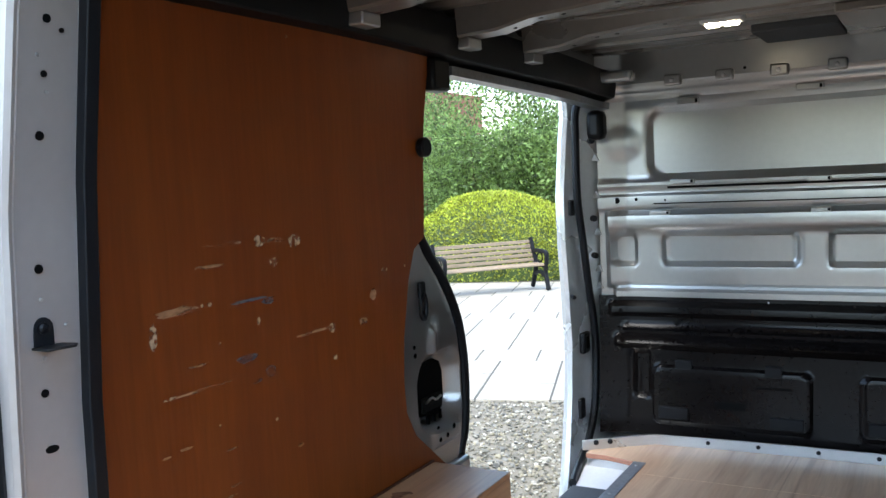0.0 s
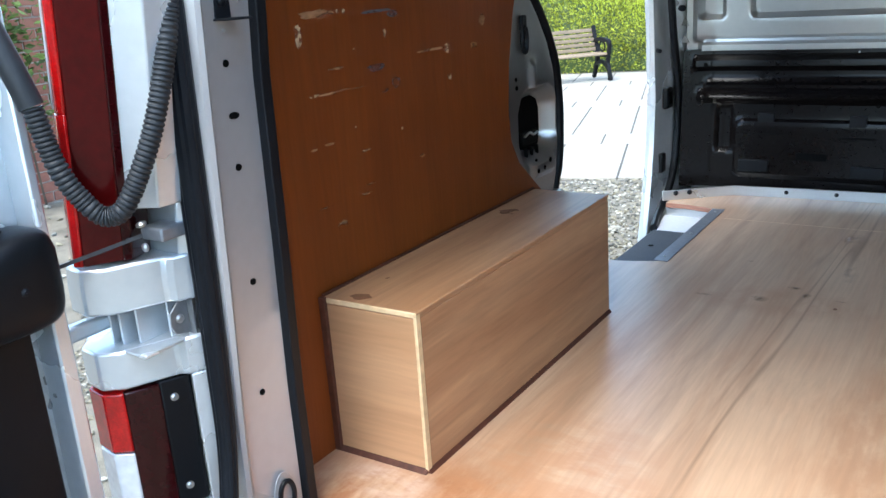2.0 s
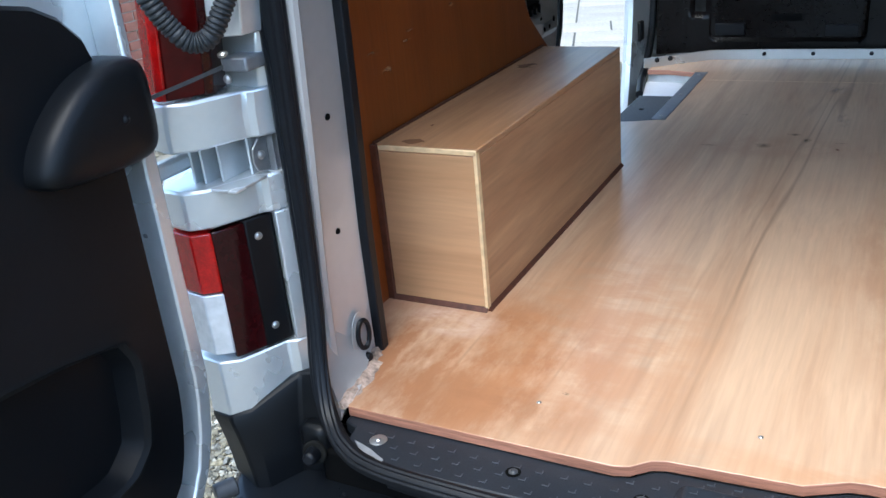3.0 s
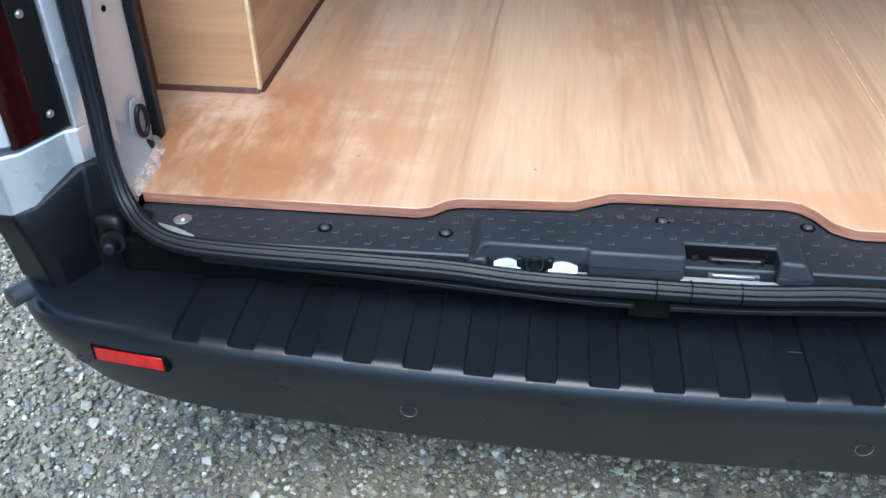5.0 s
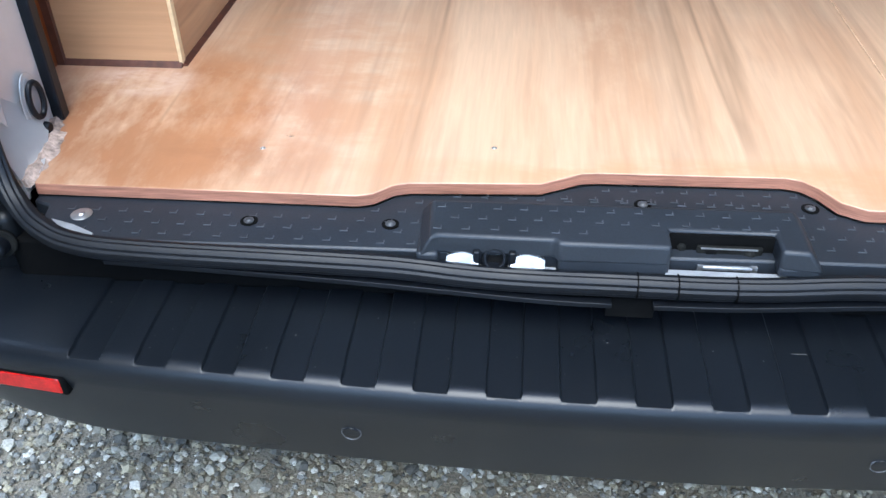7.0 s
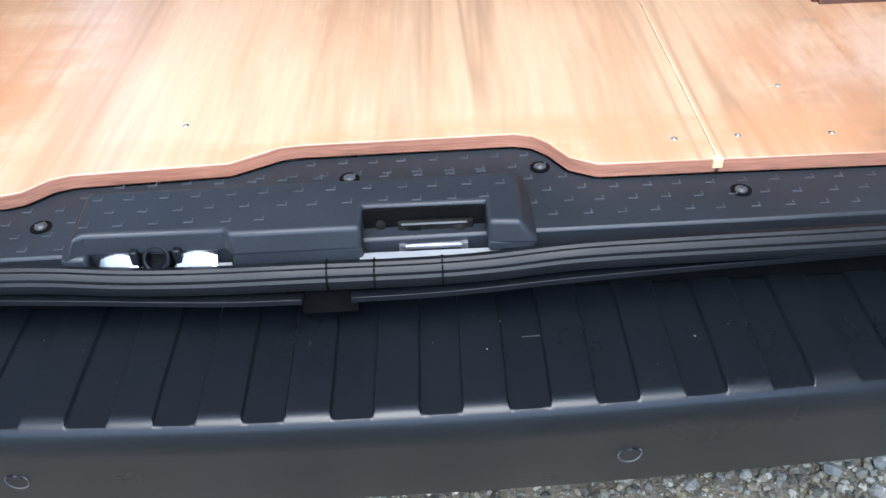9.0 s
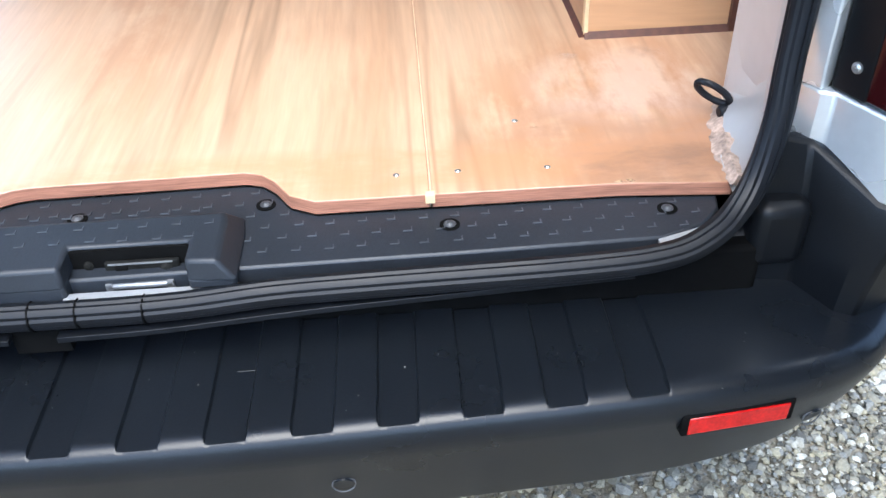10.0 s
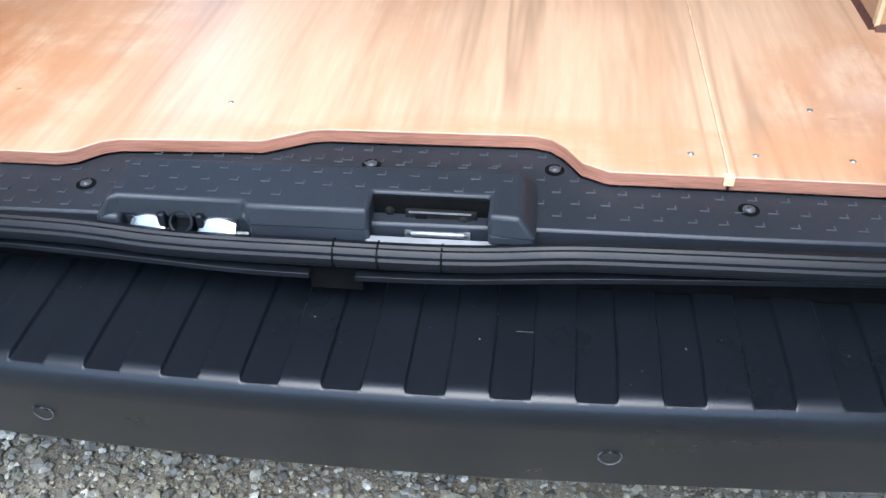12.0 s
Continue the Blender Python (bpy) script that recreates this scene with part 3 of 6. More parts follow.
part("seam_block", boxes((SEAM - 0.006, SEAM + 0.004, -0.0050, 0.004, F - 0.009, F + 0.0005)), PLY_RAW, floor_l)
for k, (x, y, w, h, m) in enumerate(((-0.466, 1.318, 0.066, 0.022, SMUDGE), (-0.333, 1.334, 0.066, 0.055, SMUDGE), (-0.275, 1.436, 0.045, 0.03, SMUDGE), (-0.236, 1.392, 0.028, 0.05, SMUDGE), (-0.161, 1.380, 0.045, 0.010, SMUDGE), (-0.416, 1.605, 0.055, 0.014, SMUDGE), (-0.162, 1.327, 0.010, 0.014, BROWN_STAIN), (-0.42, 0.12, 0.012, 0.006, SCUFF), (-0.35, 0.55, 0.008, 0.008, FLOOR_STAIN), (0.02, 0.9, 0.008, 0.008, BROWN_STAIN), (-0.165, 1.60, 0.05, 0.30, WORN), (-0.21, 1.90, 0.10, 0.16, WORN))):
    part("stain", patch((x, y, F), (1, 0, 0), (0, 1, 0), w, h, 50 + k, lift=0.0006 + 0.0002 * k), m, floor_l)
for k, (x, y, w, h, m) in enumerate(((0.61, -0.0, 0.03, 0.006, SCUFF), (0.70, 0.30, 0.08, 0.06, WORN), (0.6, 0.3, 0.04, 0.03, WORN), (0.53, 0.12, 0.02, 0.01, FLOOR_STAIN))):
    part("stain", patch((x, y, F), (1, 0, 0), (0, 1, 0), w, h, 80 + k, lift=0.0006 + 0.0002 * k), m, floor_r)
for x, y, o in ((0.436, 0.040, floor_r), (0.532, 0.037, floor_r), (0.370, 0.039, floor_l), (-0.15, 0.11, floor_l), (-0.45, 0.09, floor_l), (0.51, 0.14, floor_r)):
    screw("countersunk_screw", (x, y, F - 0.001), (0, 0, 1), 0.0038, o)

for x0, x1, y0, y1, h, s in ((-0.83, -0.635, 0.322, 1.12, 0.853, -1), (0.633, 0.84, 0.356, 1.17, 0.853, 1)):
    t = thing("wheel_arch_box", ((x0 + x1) / 2, (y0 + y1) / 2, F), "tan plywood box over the wheel arch on the load floor", "wheel arch box", "wheel arch boxes")
    xi, xo = (x1, x0) if s < 0 else (x0, x1)
    w = 0.012 * s
    part("top_panel", boxes((xo, xi, y0, y1, h - 0.012, h)), PLY_BOX, t, bevel=0.0012)
    part("side_panel", boxes((xi + w, xi, y0 + 0.013, y1, F, h - 0.0125)), PLY_BOX, t, bevel=0.0012)
    part("end_panel", boxes((xo, xi + w * 0.0, y0, y0 + 0.0125, F, h - 0.0125)), PLY_END, t, bevel=0.0012)
    part("end_panel", boxes((xo, xi + w, y1 - 0.012, y1 - 0.001, F, h - 0.0125)), PLY_BOX, t)
    part("raw_corner", boxes((xi - 0.005 * s * -1, xi - 0.0012 * s, y0 - 0.0012, y0 + 0.011, F + 0.004, h - 0.004)), PLY_RAW, t, "pale bare plywood corner edge", bevel=0.001)
    part("raw_edge", boxes((xo, xi - 0.001 * s, y0 - 0.0012, y0 + 0.002, h - 0.010, h - 0.001)), PLY_RAW, t, bevel=0.0008)
    part("raw_edge", boxes((xi - 0.0012 * s, xi + 0.002 * s, y0, y1, h - 0.006, h - 0.001)), PLY_END, t, bevel=0.0008)
    bm = prism(bmesh.new(), [(xi, y0, F), (xi - 0.007 * s, y0, F), (xi, y0, F + 0.007)], (0, y1 - y0, 0))
    part("base_bead", bm, TAN_SEALANT, t, "dark brown sealant bead")
    bm = prism(bmesh.new(), [(xo, y0, F), (xo, y0 - 0.008, F), (xo, y0, F + 0.008)], (xi - xo, 0, 0))
    part("base_bead", bm, TAN_SEALANT, t)
    part("wall_bead", boxes((xo - 0.002 * s * -1, xo - 0.010 * s, y0 - 0.008, y0, F, h)), TAN_SEALANT, t)
    part("top_bead", boxes((xo, xo - 0.005 * s, y0, y1, h, h + 0.004)), TAN_SEALANT, t)
    if s < 0:
        for k, (x, y, ww, hh) in enumerate(((-0.762, 0.348, 0.045, 0.03), (-0.782, 0.912, 0.055, 0.05), (-0.777, 0.442, 0.008, 0.01))):
            part("knot_stain", patch((x, y, h), (1, 0, 0), (0, 1, 0), ww, hh, 30 + k), BROWN_STAIN, t)
        part("scratch", patch((-0.70, y0 - 0.0004, 0.70), (1, 0, 0.9), (0.9, 0, -1), 0.002, 0.05, 8), SCUFF, t)

# ---- van ----
van = thing("van", (0, 0.6, 0), "silver panel van with its rear doors open and load bay empty", "van")
part("side_wall", boxes((0.842, 0.90, 0.1, 2.5, 0.5, 1.95)), SILVER_IN, van)
part("side_wall", boxes((-0.95, -0.88, 0.11, 1.0, 0.45, 1.95)), SILVER, van)
part("load_floor", boxes((-0.64, 0.65, 0.09, 2.45, 0.47, F - 0.020), (0.655, 0.84, 0.12, 2.45, 0.47, F - 0.020), (-0.84, -0.645, 0.12, 1.46, 0.47, F - 0.020), (-0.84, -0.645, 2.14, 2.45, 0.47, F - 0.020)), SILVER_IN, van)
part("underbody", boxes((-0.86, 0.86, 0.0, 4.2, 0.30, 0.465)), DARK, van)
cab = [(2.52, 0.35), (2.52, 1.96), (2.95, 1.95), (3.20, 1.88), (3.72, 1.22), (4.22, 1.06), (4.36, 0.90), (4.40, 0.60), (4.36, 0.32), (4.0, 0.30)]
part("cab_body", prism(bmesh.new(), [(-0.95, y, z) for y, z in cab], (1.90, 0, 0)), SILVER, van, bevel=0.05, segments=3)
part("roof_panel", boxes((-0.93, 0.93, -0.01, 2.53, 1.935, 1.962)), SILVER, van, bevel=0.012)
part("side_panel", boxes((0.905, 0.95, 0.145, 2.52, 0.33, 1.94)), SILVER, van, bevel=0.012)
part("side_panel", boxes((-0.95, -0.905, 2.46, 2.52, 0.33, 1.94)), SILVER, van)
for x0, x1 in ((-0.93, -0.73), (0.73, 0.93)):
    for y in (0.78, 3.62):
        wheel = part("wheel", sweep(bmesh.new(), [(x0, y, 0.315), (x0 + 0.02, y, 0.315), (x1 - 0.02, y, 0.315), (x1, y, 0.315)], ring(32, 0.318), up=(0, 0, 1), radii=[0.94, 1, 1, 0.94]), RUBBER, van, "black rubber tyre")
        xo = x0 if x0 < 0 else x1
        part("rim", disc(bmesh.new(), (xo - math.copysign(0.01, xo), y, 0.315), (xo, 0, 0), 0.20, 0.014, 28, r2=0.17), STEEL, wheel, bevel=0.004)

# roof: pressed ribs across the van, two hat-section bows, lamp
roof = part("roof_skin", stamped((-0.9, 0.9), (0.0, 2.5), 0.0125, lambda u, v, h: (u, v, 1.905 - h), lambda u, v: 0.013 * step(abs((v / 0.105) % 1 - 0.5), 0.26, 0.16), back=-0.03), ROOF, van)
for y in (0.42, 0.88, 1.32, 1.70):
    bm = bmesh.new()
    secs = []
    for x, d in ((-0.80, 0.075), (-0.70, 0.07), (-0.62, 0.052), (-0.45, 0.04), (0.0, 0.034), (0.45, 0.04), (0.62, 0.052), (0.70, 0.07), (0.80, 0.075)):
        w = 0.028 + 0.25 * (d - 0.034)
        secs.append([(x, y - w - 0.03, 1.897), (x, y - w - 0.006, 1.895), (x, y - w, 1.90 - d + 0.006), (x, y - w + 0.006, 1.90 - d), (x, y + w - 0.006, 1.90 - d), (x, y + w, 1.90 - d + 0.006), (x, y + w + 0.006, 1.895), (x, y + w + 0.03, 1.897), (x, y + w + 0.03, 1.903), (x, y - w - 0.03, 1.903)])
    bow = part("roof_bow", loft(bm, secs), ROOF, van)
    for k, x in enumerate((-0.67, -0.60, -0.55, -0.42, 0.42, 0.55, 0.67)):
        d = float(np.interp(abs(x), (0, 0.45, 0.62, 0.70, 0.8), (0.034, 0.04, 0.052, 0.07, 0.075)))
        # black disc on the surface: the hole's shade is its colour
        part("bow_hole", disc(bmesh.new(), (x, y + 0.006 * (-1) ** k, 1.9005 - d), (0, 0, -1), 0.006, 0.0012, 12), DARK, bow)
    for s in (-1, 1):
        part("bow_bracket", boxes((s * 0.845, s * 0.77, y - 0.032, y + 0.032, 1.80, 1.826)), SILVER_IN, bow, bevel=0.004)
part("header", boxes((-0.9, 0.9, -0.01, 0.12, 1.84, 1.90)), SILVER_IN, van, bevel=0.01)
lamp = thing("interior_lamp", (-0.31, 1.85, 1.885), "lit rectangular interior lamp on the van roof", "lamp")
part("housing", boxes((-0.365, -0.255, 1.822, 1.878, 1.868, 1.90)), WHITE, lamp, bevel=0.006)
part("diffuser", boxes((-0.352, -0.268, 1.832, 1.868, 1.860, 1.8685)), GLOW, lamp, "glowing warm white lens", bevel=0.004)
part("lamp_switch", boxes((-0.316, -0.304, 1.845, 1.855, 1.857, 1.861)), GREY_PLASTIC, lamp, bevel=0.001)
# solid block; its dark grey stands for the shade inside an opening
part("roof_recess", boxes((-0.29, -0.055, 2.15, 2.43, 1.874, 1.9)), STEP_GREY, van, "dark grey block painted as a shaded opening in the roof lining", bevel=0.004)
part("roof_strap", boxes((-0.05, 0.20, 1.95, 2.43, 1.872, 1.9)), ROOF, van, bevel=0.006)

# rail over the sliding door
rl = [(-0.835, 0.12, 1.815), (-0.835, 0.9, 1.812), (-0.835, 1.3, 1.80), (-0.835, 2.0, 1.785), (-0.835, 2.32, 1.77), (-0.82, 2.42, 1.765)]
bm = sweep(bmesh.new(), smooth_line(rl, 6), [(-0.03, -0.035), (0.03, -0.02), (0.036, 0.02), (0.03, 0.07), (-0.03, 0.07)])
part("door_top_rail", bm, PLASTIC, van, "black sliding door rail", bevel=0.003)
bm = sweep(bmesh.new(), smooth_line([(x - 0.01, y, z - 0.045) for x, y, z in rl[2:]], 6), [(-0.02, -0.014), (0.016, -0.012), (0.018, 0.01), (-0.02, 0.012)])
part("door_rail_lip", bm, HINGE, van, "grey metal rail lip")
part("roof_side_channel", boxes((-0.90, -0.86, 0.1, 2.5, 1.75, 1.91)), HINGE, van)
part("rail_bracket", boxes((-0.84, -0.70, 2.30, 2.36, 1.79, 1.825)), SILVER_IN, van, bevel=0.008)
part("rail_end_cap", boxes((-0.86, -0.80, 2.29, 2.36, 1.60, 1.70)), PLASTIC, van, bevel=0.02)
part("rail_stop", boxes((-0.86, -0.815, 1.19, 1.27, 1.70, 1.775)), PLASTIC, van, bevel=0.008)
part("rail_buffer", disc(bmesh.new(), (-0.83, 1.135, 1.57), (1, 0, 0), 0.022, 0.02, 16), RUBBER, van, bevel=0.004)


# ---- bulkhead ----
def bx(x):
    return 0.173 + (x - 0.173) * 1.02


def bz(z):
    return 1.504 + (z - 1.504) * 1.02


def corner(x):
    return max(0.0, -0.775 - x) * 0.38


def upper(x, z):
    h = corner(x)
    h -= 0.022 * rounded(x, z, bx(-0.675), 0.74, bz(1.462), bz(1.69), 0.055, 0.028)
    h += 0.008 * rounded(x, z, bx(-0.81), bx(-0.72), bz(1.545), bz(1.625), 0.035, 0.06)
    h += 0.010 * bump(x, z, -2, 2, bz(1.43), bz(1.455), 0.01)
    h += 0.012 * bump(x, z, -2, 2, bz(1.355), bz(1.405), 0.014)
    h += 0.018 * bump(x, z, bx(-0.82), 0.83, bz(1.285), bz(1.345), 0.03)
    h += 0.018 * bump(x, z, bx(-0.82), 0.83, bz(1.09), bz(1.345), 0.022)
    for a, b in ((-0.80, -0.725), (-0.63, -0.2), (-0.107, 0.32), (0.42, 0.78)):
        h -= 0.022 * rounded(x, z, bx(a), bx(b), bz(1.165), bz(1.268), 0.022, 0.02)
    h += 0.030 * bump(x, z, bx(-0.80), 0.85, bz(1.045), bz(1.082), 0.02)
    h += 0.012 * step(z, bz(1.735), 0.02) + 0.01 * step(z, bz(1.775), 0.015)
    return h


bulk = part("bulkhead", stamped((-0.868, 0.87), (bz(1.055), 1.95), 0.0095, lambda u, v, h: (u, 2.462 - h, v), upper, back=0.02), BULK, van)


def lower(x, z):
    h = corner(x) + (1.055 - z) * 0.09
    h += 0.026 * bump(x, z, -0.83, 2, 0.985, 1.022, 0.02)
    h += 0.034 * bump(x, z, -0.81, 2, 0.875, 0.905, 0.026)
    h += 0.012 * bump(x, z, -0.79, 2, 0.93, 0.945, 0.01)
    for a, b in ((-0.665, -0.165), (-0.02, 0.5)):
        h += 0.014 * rounded(x, z, bx(a), bx(b), 0.612, 0.808, 0.025, 0.014)
    h -= 0.02 * bump(x, z, -0.75, -0.70, 0.70, 0.85, 0.02)
    return h


trim = part("bulkhead_trim", stamped((-0.868, 0.87), (0.565, 1.052), 0.0095, lambda u, v, h: (u, 2.435 - h, v), lower, back=0.02), TRIM_BROWN, van, "glossy black-brown lower bulkhead panel")
for ox in (0.0, 0.645):
    for x0, x1, z0, z1, d, m in ((-0.60, -0.50, 0.758, 0.766, 0.001, DARK), (-0.33, -0.22, 0.752, 0.760, 0.001, DARK), (-0.46, -0.36, 0.672, 0.702, 0.001, DARK), (-0.645, -0.545, 0.632, 0.672, 0.012, PLASTIC), (-0.285, -0.185, 0.628, 0.664, 0.012, PLASTIC), (-0.59, -0.535, 0.797, 0.832, 0.014, PLASTIC), (-0.30, -0.25, 0.792, 0.828, 0.014, PLASTIC)):
        y = 2.435 - lower(-0.4, (z0 + z1) / 2)
        part("hatch_slot" if m is DARK else "hatch_clip", boxes((bx(x0 + ox), bx(x1 + ox), y - d, y + 0.006, z0, z1)), m, trim, bevel=0.002)
for x, z, r in ((-0.79, 1.0, 0.009), (-0.60, 0.955, 0.008), (-0.30, 1.035, 0.003)):
    y = 2.435 - lower(x, z)
    part("trim_hole", disc(bmesh.new(), (x, y - 0.0012, z), (0, -1, 0), r, 0.001, 12), DARK if r > 0.004 else STEEL, trim)
for x, z, r in ((bx(-0.785), bz(1.388), 0.011), (bx(-0.72), bz(1.390), 0.006), (bx(-0.62), bz(1.385), 0.004), (bx(-0.35), bz(1.80), 0.005)):
    y = 2.462 - upper(x, z)
    part("bulkhead_hole", disc(bmesh.new(), (x, y - 0.0012, z), (0, -1, 0), r, 0.001, 14), DARK, bulk)
for x0, x1, z0, z1 in ((-0.60, -0.52, 1.438, 1.455), (-0.17, -0.10, 1.430, 1.448), (0.25, 0.32, 1.43, 1.448), (-0.67, -0.60, 1.335, 1.352), (-0.16, -0.10, 1.335, 1.35), (-0.57, -0.50, 1.70, 1.722), (-0.20, -0.12, 1.715, 1.735)):
    y = 2.462 - upper(bx((x0 + x1) / 2), bz((z0 + z1) / 2))
    part("panel_clip", boxes((bx(x0), bx(x1), y - 0.014, y + 0.004, bz(z0), bz(z1))), BULK, bulk, bevel=0.003)
    part("clip_slot", boxes((bx(x1) - 0.012, bx(x1) - 0.004, y - 0.0148, y - 0.013, bz(z0) + 0.004, bz(z1) - 0.004)), DARK, bulk)
# black strips paint the shade of the gaps between the pressings
part("panel_gap", boxes((bx(-0.61), 0.7, 2.444, 2.449, bz(1.424), bz(1.432))), DARK, bulk)
part("panel_gap", boxes((bx(-0.66), 0.8, 2.445, 2.448, bz(1.372), bz(1.376))), DARK, bulk)
for k in range(9):
    x = -0.62 + 0.17 * k
    part("top_tab", boxes((x, x + 0.055, 2.41, 2.445, bz(1.765), bz(1.800))), BULK, bulk, bevel=0.006)
    screw("bolt", (x + 0.027, 2.409, bz(1.782)), (0, -1, 0), 0.008, bulk)
# flange along the floor
fl = [(-0.86, 2.155, 0), (-0.655, 2.302, 0), (-0.41, 2.322, 0), (-0.2, 2.332, 0), (0.84, 2.345, 0)]
bm = sweep(bmesh.new(), [(x, y, F + 0.017) for x, y, _ in fl], [(-0.004, -0.017), (0.004, -0.017), (0.004, 0.017), (-0.004, 0.017)])
flange = part("floor_flange", bm, SILVER_IN, van, bevel=0.001)
for x in (-0.467, -0.313, -0.137, 0.03, 0.2):
    screw("flange_bolt", (bx(x), float(np.interp(bx(x), [p[0] for p in fl], [p[1] for p in fl])) - 0.005, F + 0.019), (0, -1, 0), 0.007, flange, RUBBER)
for x, y in ((-0.82, 2.178), (-0.78, 2.206)):
    screw("flange_bolt", (x, y, F + 0.024), (0.4, -0.9, 0), 0.009, flange, RUBBER)

# ---- sliding door opening ----
# step well
part("step_tread", boxes((-0.818, -0.66, 1.40, 1.945, 0.50, 0.518)), STEP_GREY, van, "grey matting on the side step", bevel=0.004)
part("step_well", prism(bmesh.new(), [(x, y, 0.50) for x, y in ((-0.808, 1.9455), (-0.66, 1.9455), (-0.66, 2.27), (-0.875, 2.27))], (0, 0, 0.014)), WHITE, van, "pale painted step end")
strip = part("step_edge_strip", boxes((-0.668, -0.628, 1.525, 2.10, F - 0.001, F + 0.0025)), ALU, van, "grey aluminium edging strip", bevel=0.001)
for y in (1.56, 1.80, 2.06):
    screw("strip_screw", (-0.648, y, F + 0.003), (0, 0, 1), 0.005, strip)
part("step_screw", disc(bmesh.new(), (-0.765, 1.775, 0.518), (0, 0, 1), 0.008, 0.001, 12), DARK, van)
part("side_sill", boxes((-0.86, -0.82, 1.16, 2.3, 0.33, 0.48)), SILVER, van, bevel=0.01)

# quarter panel behind the opening
q_in = [(1.18, 0.80), (1.05, 0.92), (1.0, 1.0), (1.0, 1.10), (1.02, 1.2), (1.06, 1.30), (1.12, 1.40)]
q_out = [(1.335, 0.78), (1.362, 0.85), (1.375, 0.92), (1.378, 1.02), (1.362, 1.12), (1.33, 1.19), (1.28, 1.26), (1.22, 1.325), (1.172, 1.40)]


def q_inside(y, z):
    a = float(np.interp(z, [p[1] for p in q_in], [p[0] for p in q_in]))
    b = float(np.interp(z, [p[1] for p in q_out], [p[0] for p in q_out]))
    return a - 0.02 <= y <= b and 0.78 <= z <= 1.40


def q_height(y, z):
    a = float(np.interp(z, [p[1] for p in q_in], [p[0] for p in q_in]))
    b = float(np.interp(z, [p[1] for p in q_out], [p[0] for p in q_out]))
    h = 0.022 * (1 - step(y, a + 0.045, 0.04)) - 0.02 * (1 - step(y, a + 0.006, 0.03))
    h -= 0.045 * rounded(y, z, 1.145, 1.335, 0.905, 1.075, 0.06, 0.03)
    h += 0.012 * bump(y, z, 1.195, 1.225, 1.06, 1.15, 0.03)
    h -= 0.02 * step(y, b - 0.02, 0.03)
    h += 0.014 * bump(y, z, 1.19, 1.31, 0.86, 0.905, 0.02)
    return h


# the greyer bulkhead paint puts this panel's shade into its colour
quarter = part("quarter_panel", stamped((0.97, 1.40), (0.78, 1.40), 0.008, lambda u, v, h: (-0.868 + h, u, v), q_height, back=0.02, inside=q_inside), BULK, van, "pressed silver panel with holes beside the sliding door opening")
# black sheet in place of the shaded inside of the hole
part("access_hole", prism(bmesh.new(), [(-0.909, y, z) for y, z in ((1.172, 0.932), (1.285, 0.915), (1.305, 0.93), (1.312, 0.96), (1.312, 1.02), (1.30, 1.045), (1.27, 1.058), (1.22, 1.056), (1.185, 1.04), (1.168, 1.005))], (0.0035, 0, 0)), DARK, quarter)
part("latch_inside", boxes((-0.905, -0.897, 1.20, 1.29, 0.935, 0.972)), DIRTY, quarter, bevel=0.003)
for y in (1.215, 1.245, 1.275):
    part("latch_tab", boxes((-0.899, -0.891, y - 0.004, y + 0.004, 0.895, 0.93)), DARK, quarter, bevel=0.002)
part("latch_rod", sweep(bmesh.new(), smooth_line([(-0.895, 1.21, 0.96), (-0.892, 1.235, 0.968), (-0.895, 1.26, 0.958), (-0.896, 1.285, 0.962)], 4), ring(8, 0.003), up=(1, 0, 0)), STEEL, quarter)
bm = sweep(bmesh.new(), smooth_line([(-0.86, 1.165 + 0.012 * math.cos(a), 1.205 + 0.03 * math.sin(a)) for a in [k * math.pi / 6 for k in range(13)]], 2), ring(8, 0.0055), up=(1, 0, 0))
part("grab_loop", bm, RUBBER, quarter, "black rubber loop")
part("loop_plate", boxes((-0.868, -0.858, 1.152, 1.178, 1.225, 1.262)), RUBBER, quarter, bevel=0.004)
for y, z, r in ((1.125, 1.115, 0.005), (1.127, 1.095, 0.006), (1.29, 1.01, 0.008), (1.215, 0.90, 0.006), (1.20, 0.878, 0.006), (1.235, 0.88, 0.006), (1.27, 0.893, 0.007)):
    part("panel_hole", disc(bmesh.new(), (-0.867 + q_height(y, z), y, z), (1, 0, 0), r, 0.0012, 12), DARK, quarter)
bm = sweep(bmesh.new(), smooth_line([(-0.875, 1.352, 0.60)] + [(-0.88, y + 0.006, z) for y, z in q_out] + [(-0.87, 1.163, 1.5), (-0.865, 1.18, 1.62), (-0.86, 1.225, 1.77)], 5), ring(10, 0.014, 0.012), up=(1, 0, 0))
part("side_door_seal", bm, RUBBER, van)
part("outer_skin", prism(bmesh.new(), [(-0.955, y - 0.01, z) for y, z in [(1.0, 0.45), (1.33, 0.45)] + q_out + [(1.16, 1.6), (1.2, 1.9), (1.0, 1.9)]], (0.03, 0, 0)), SILVER, van)
part("lower_quarter", boxes((-0.93, -0.85, 1.12, 1.345, 0.46, 0.80)), SILVER_IN, van, bevel=0.01)

# front jamb of the opening
J = [(1.90, 2.27, 2.44), (1.69, 2.30, 2.44), (1.60, 2.275, 2.44), (1.41, 2.235, 2.44), (1.25, 2.235, 2.45), (1.116, 2.25, 2.45), (1.0, 2.255, 2.46), (0.9, 2.265, 2.46), (0.72, 2.245, 2.44), (0.6, 2.22, 2.42), (0.476, 2.19, 2.40), (0.35, 2.15, 2.38)]
bm = bmesh.new()
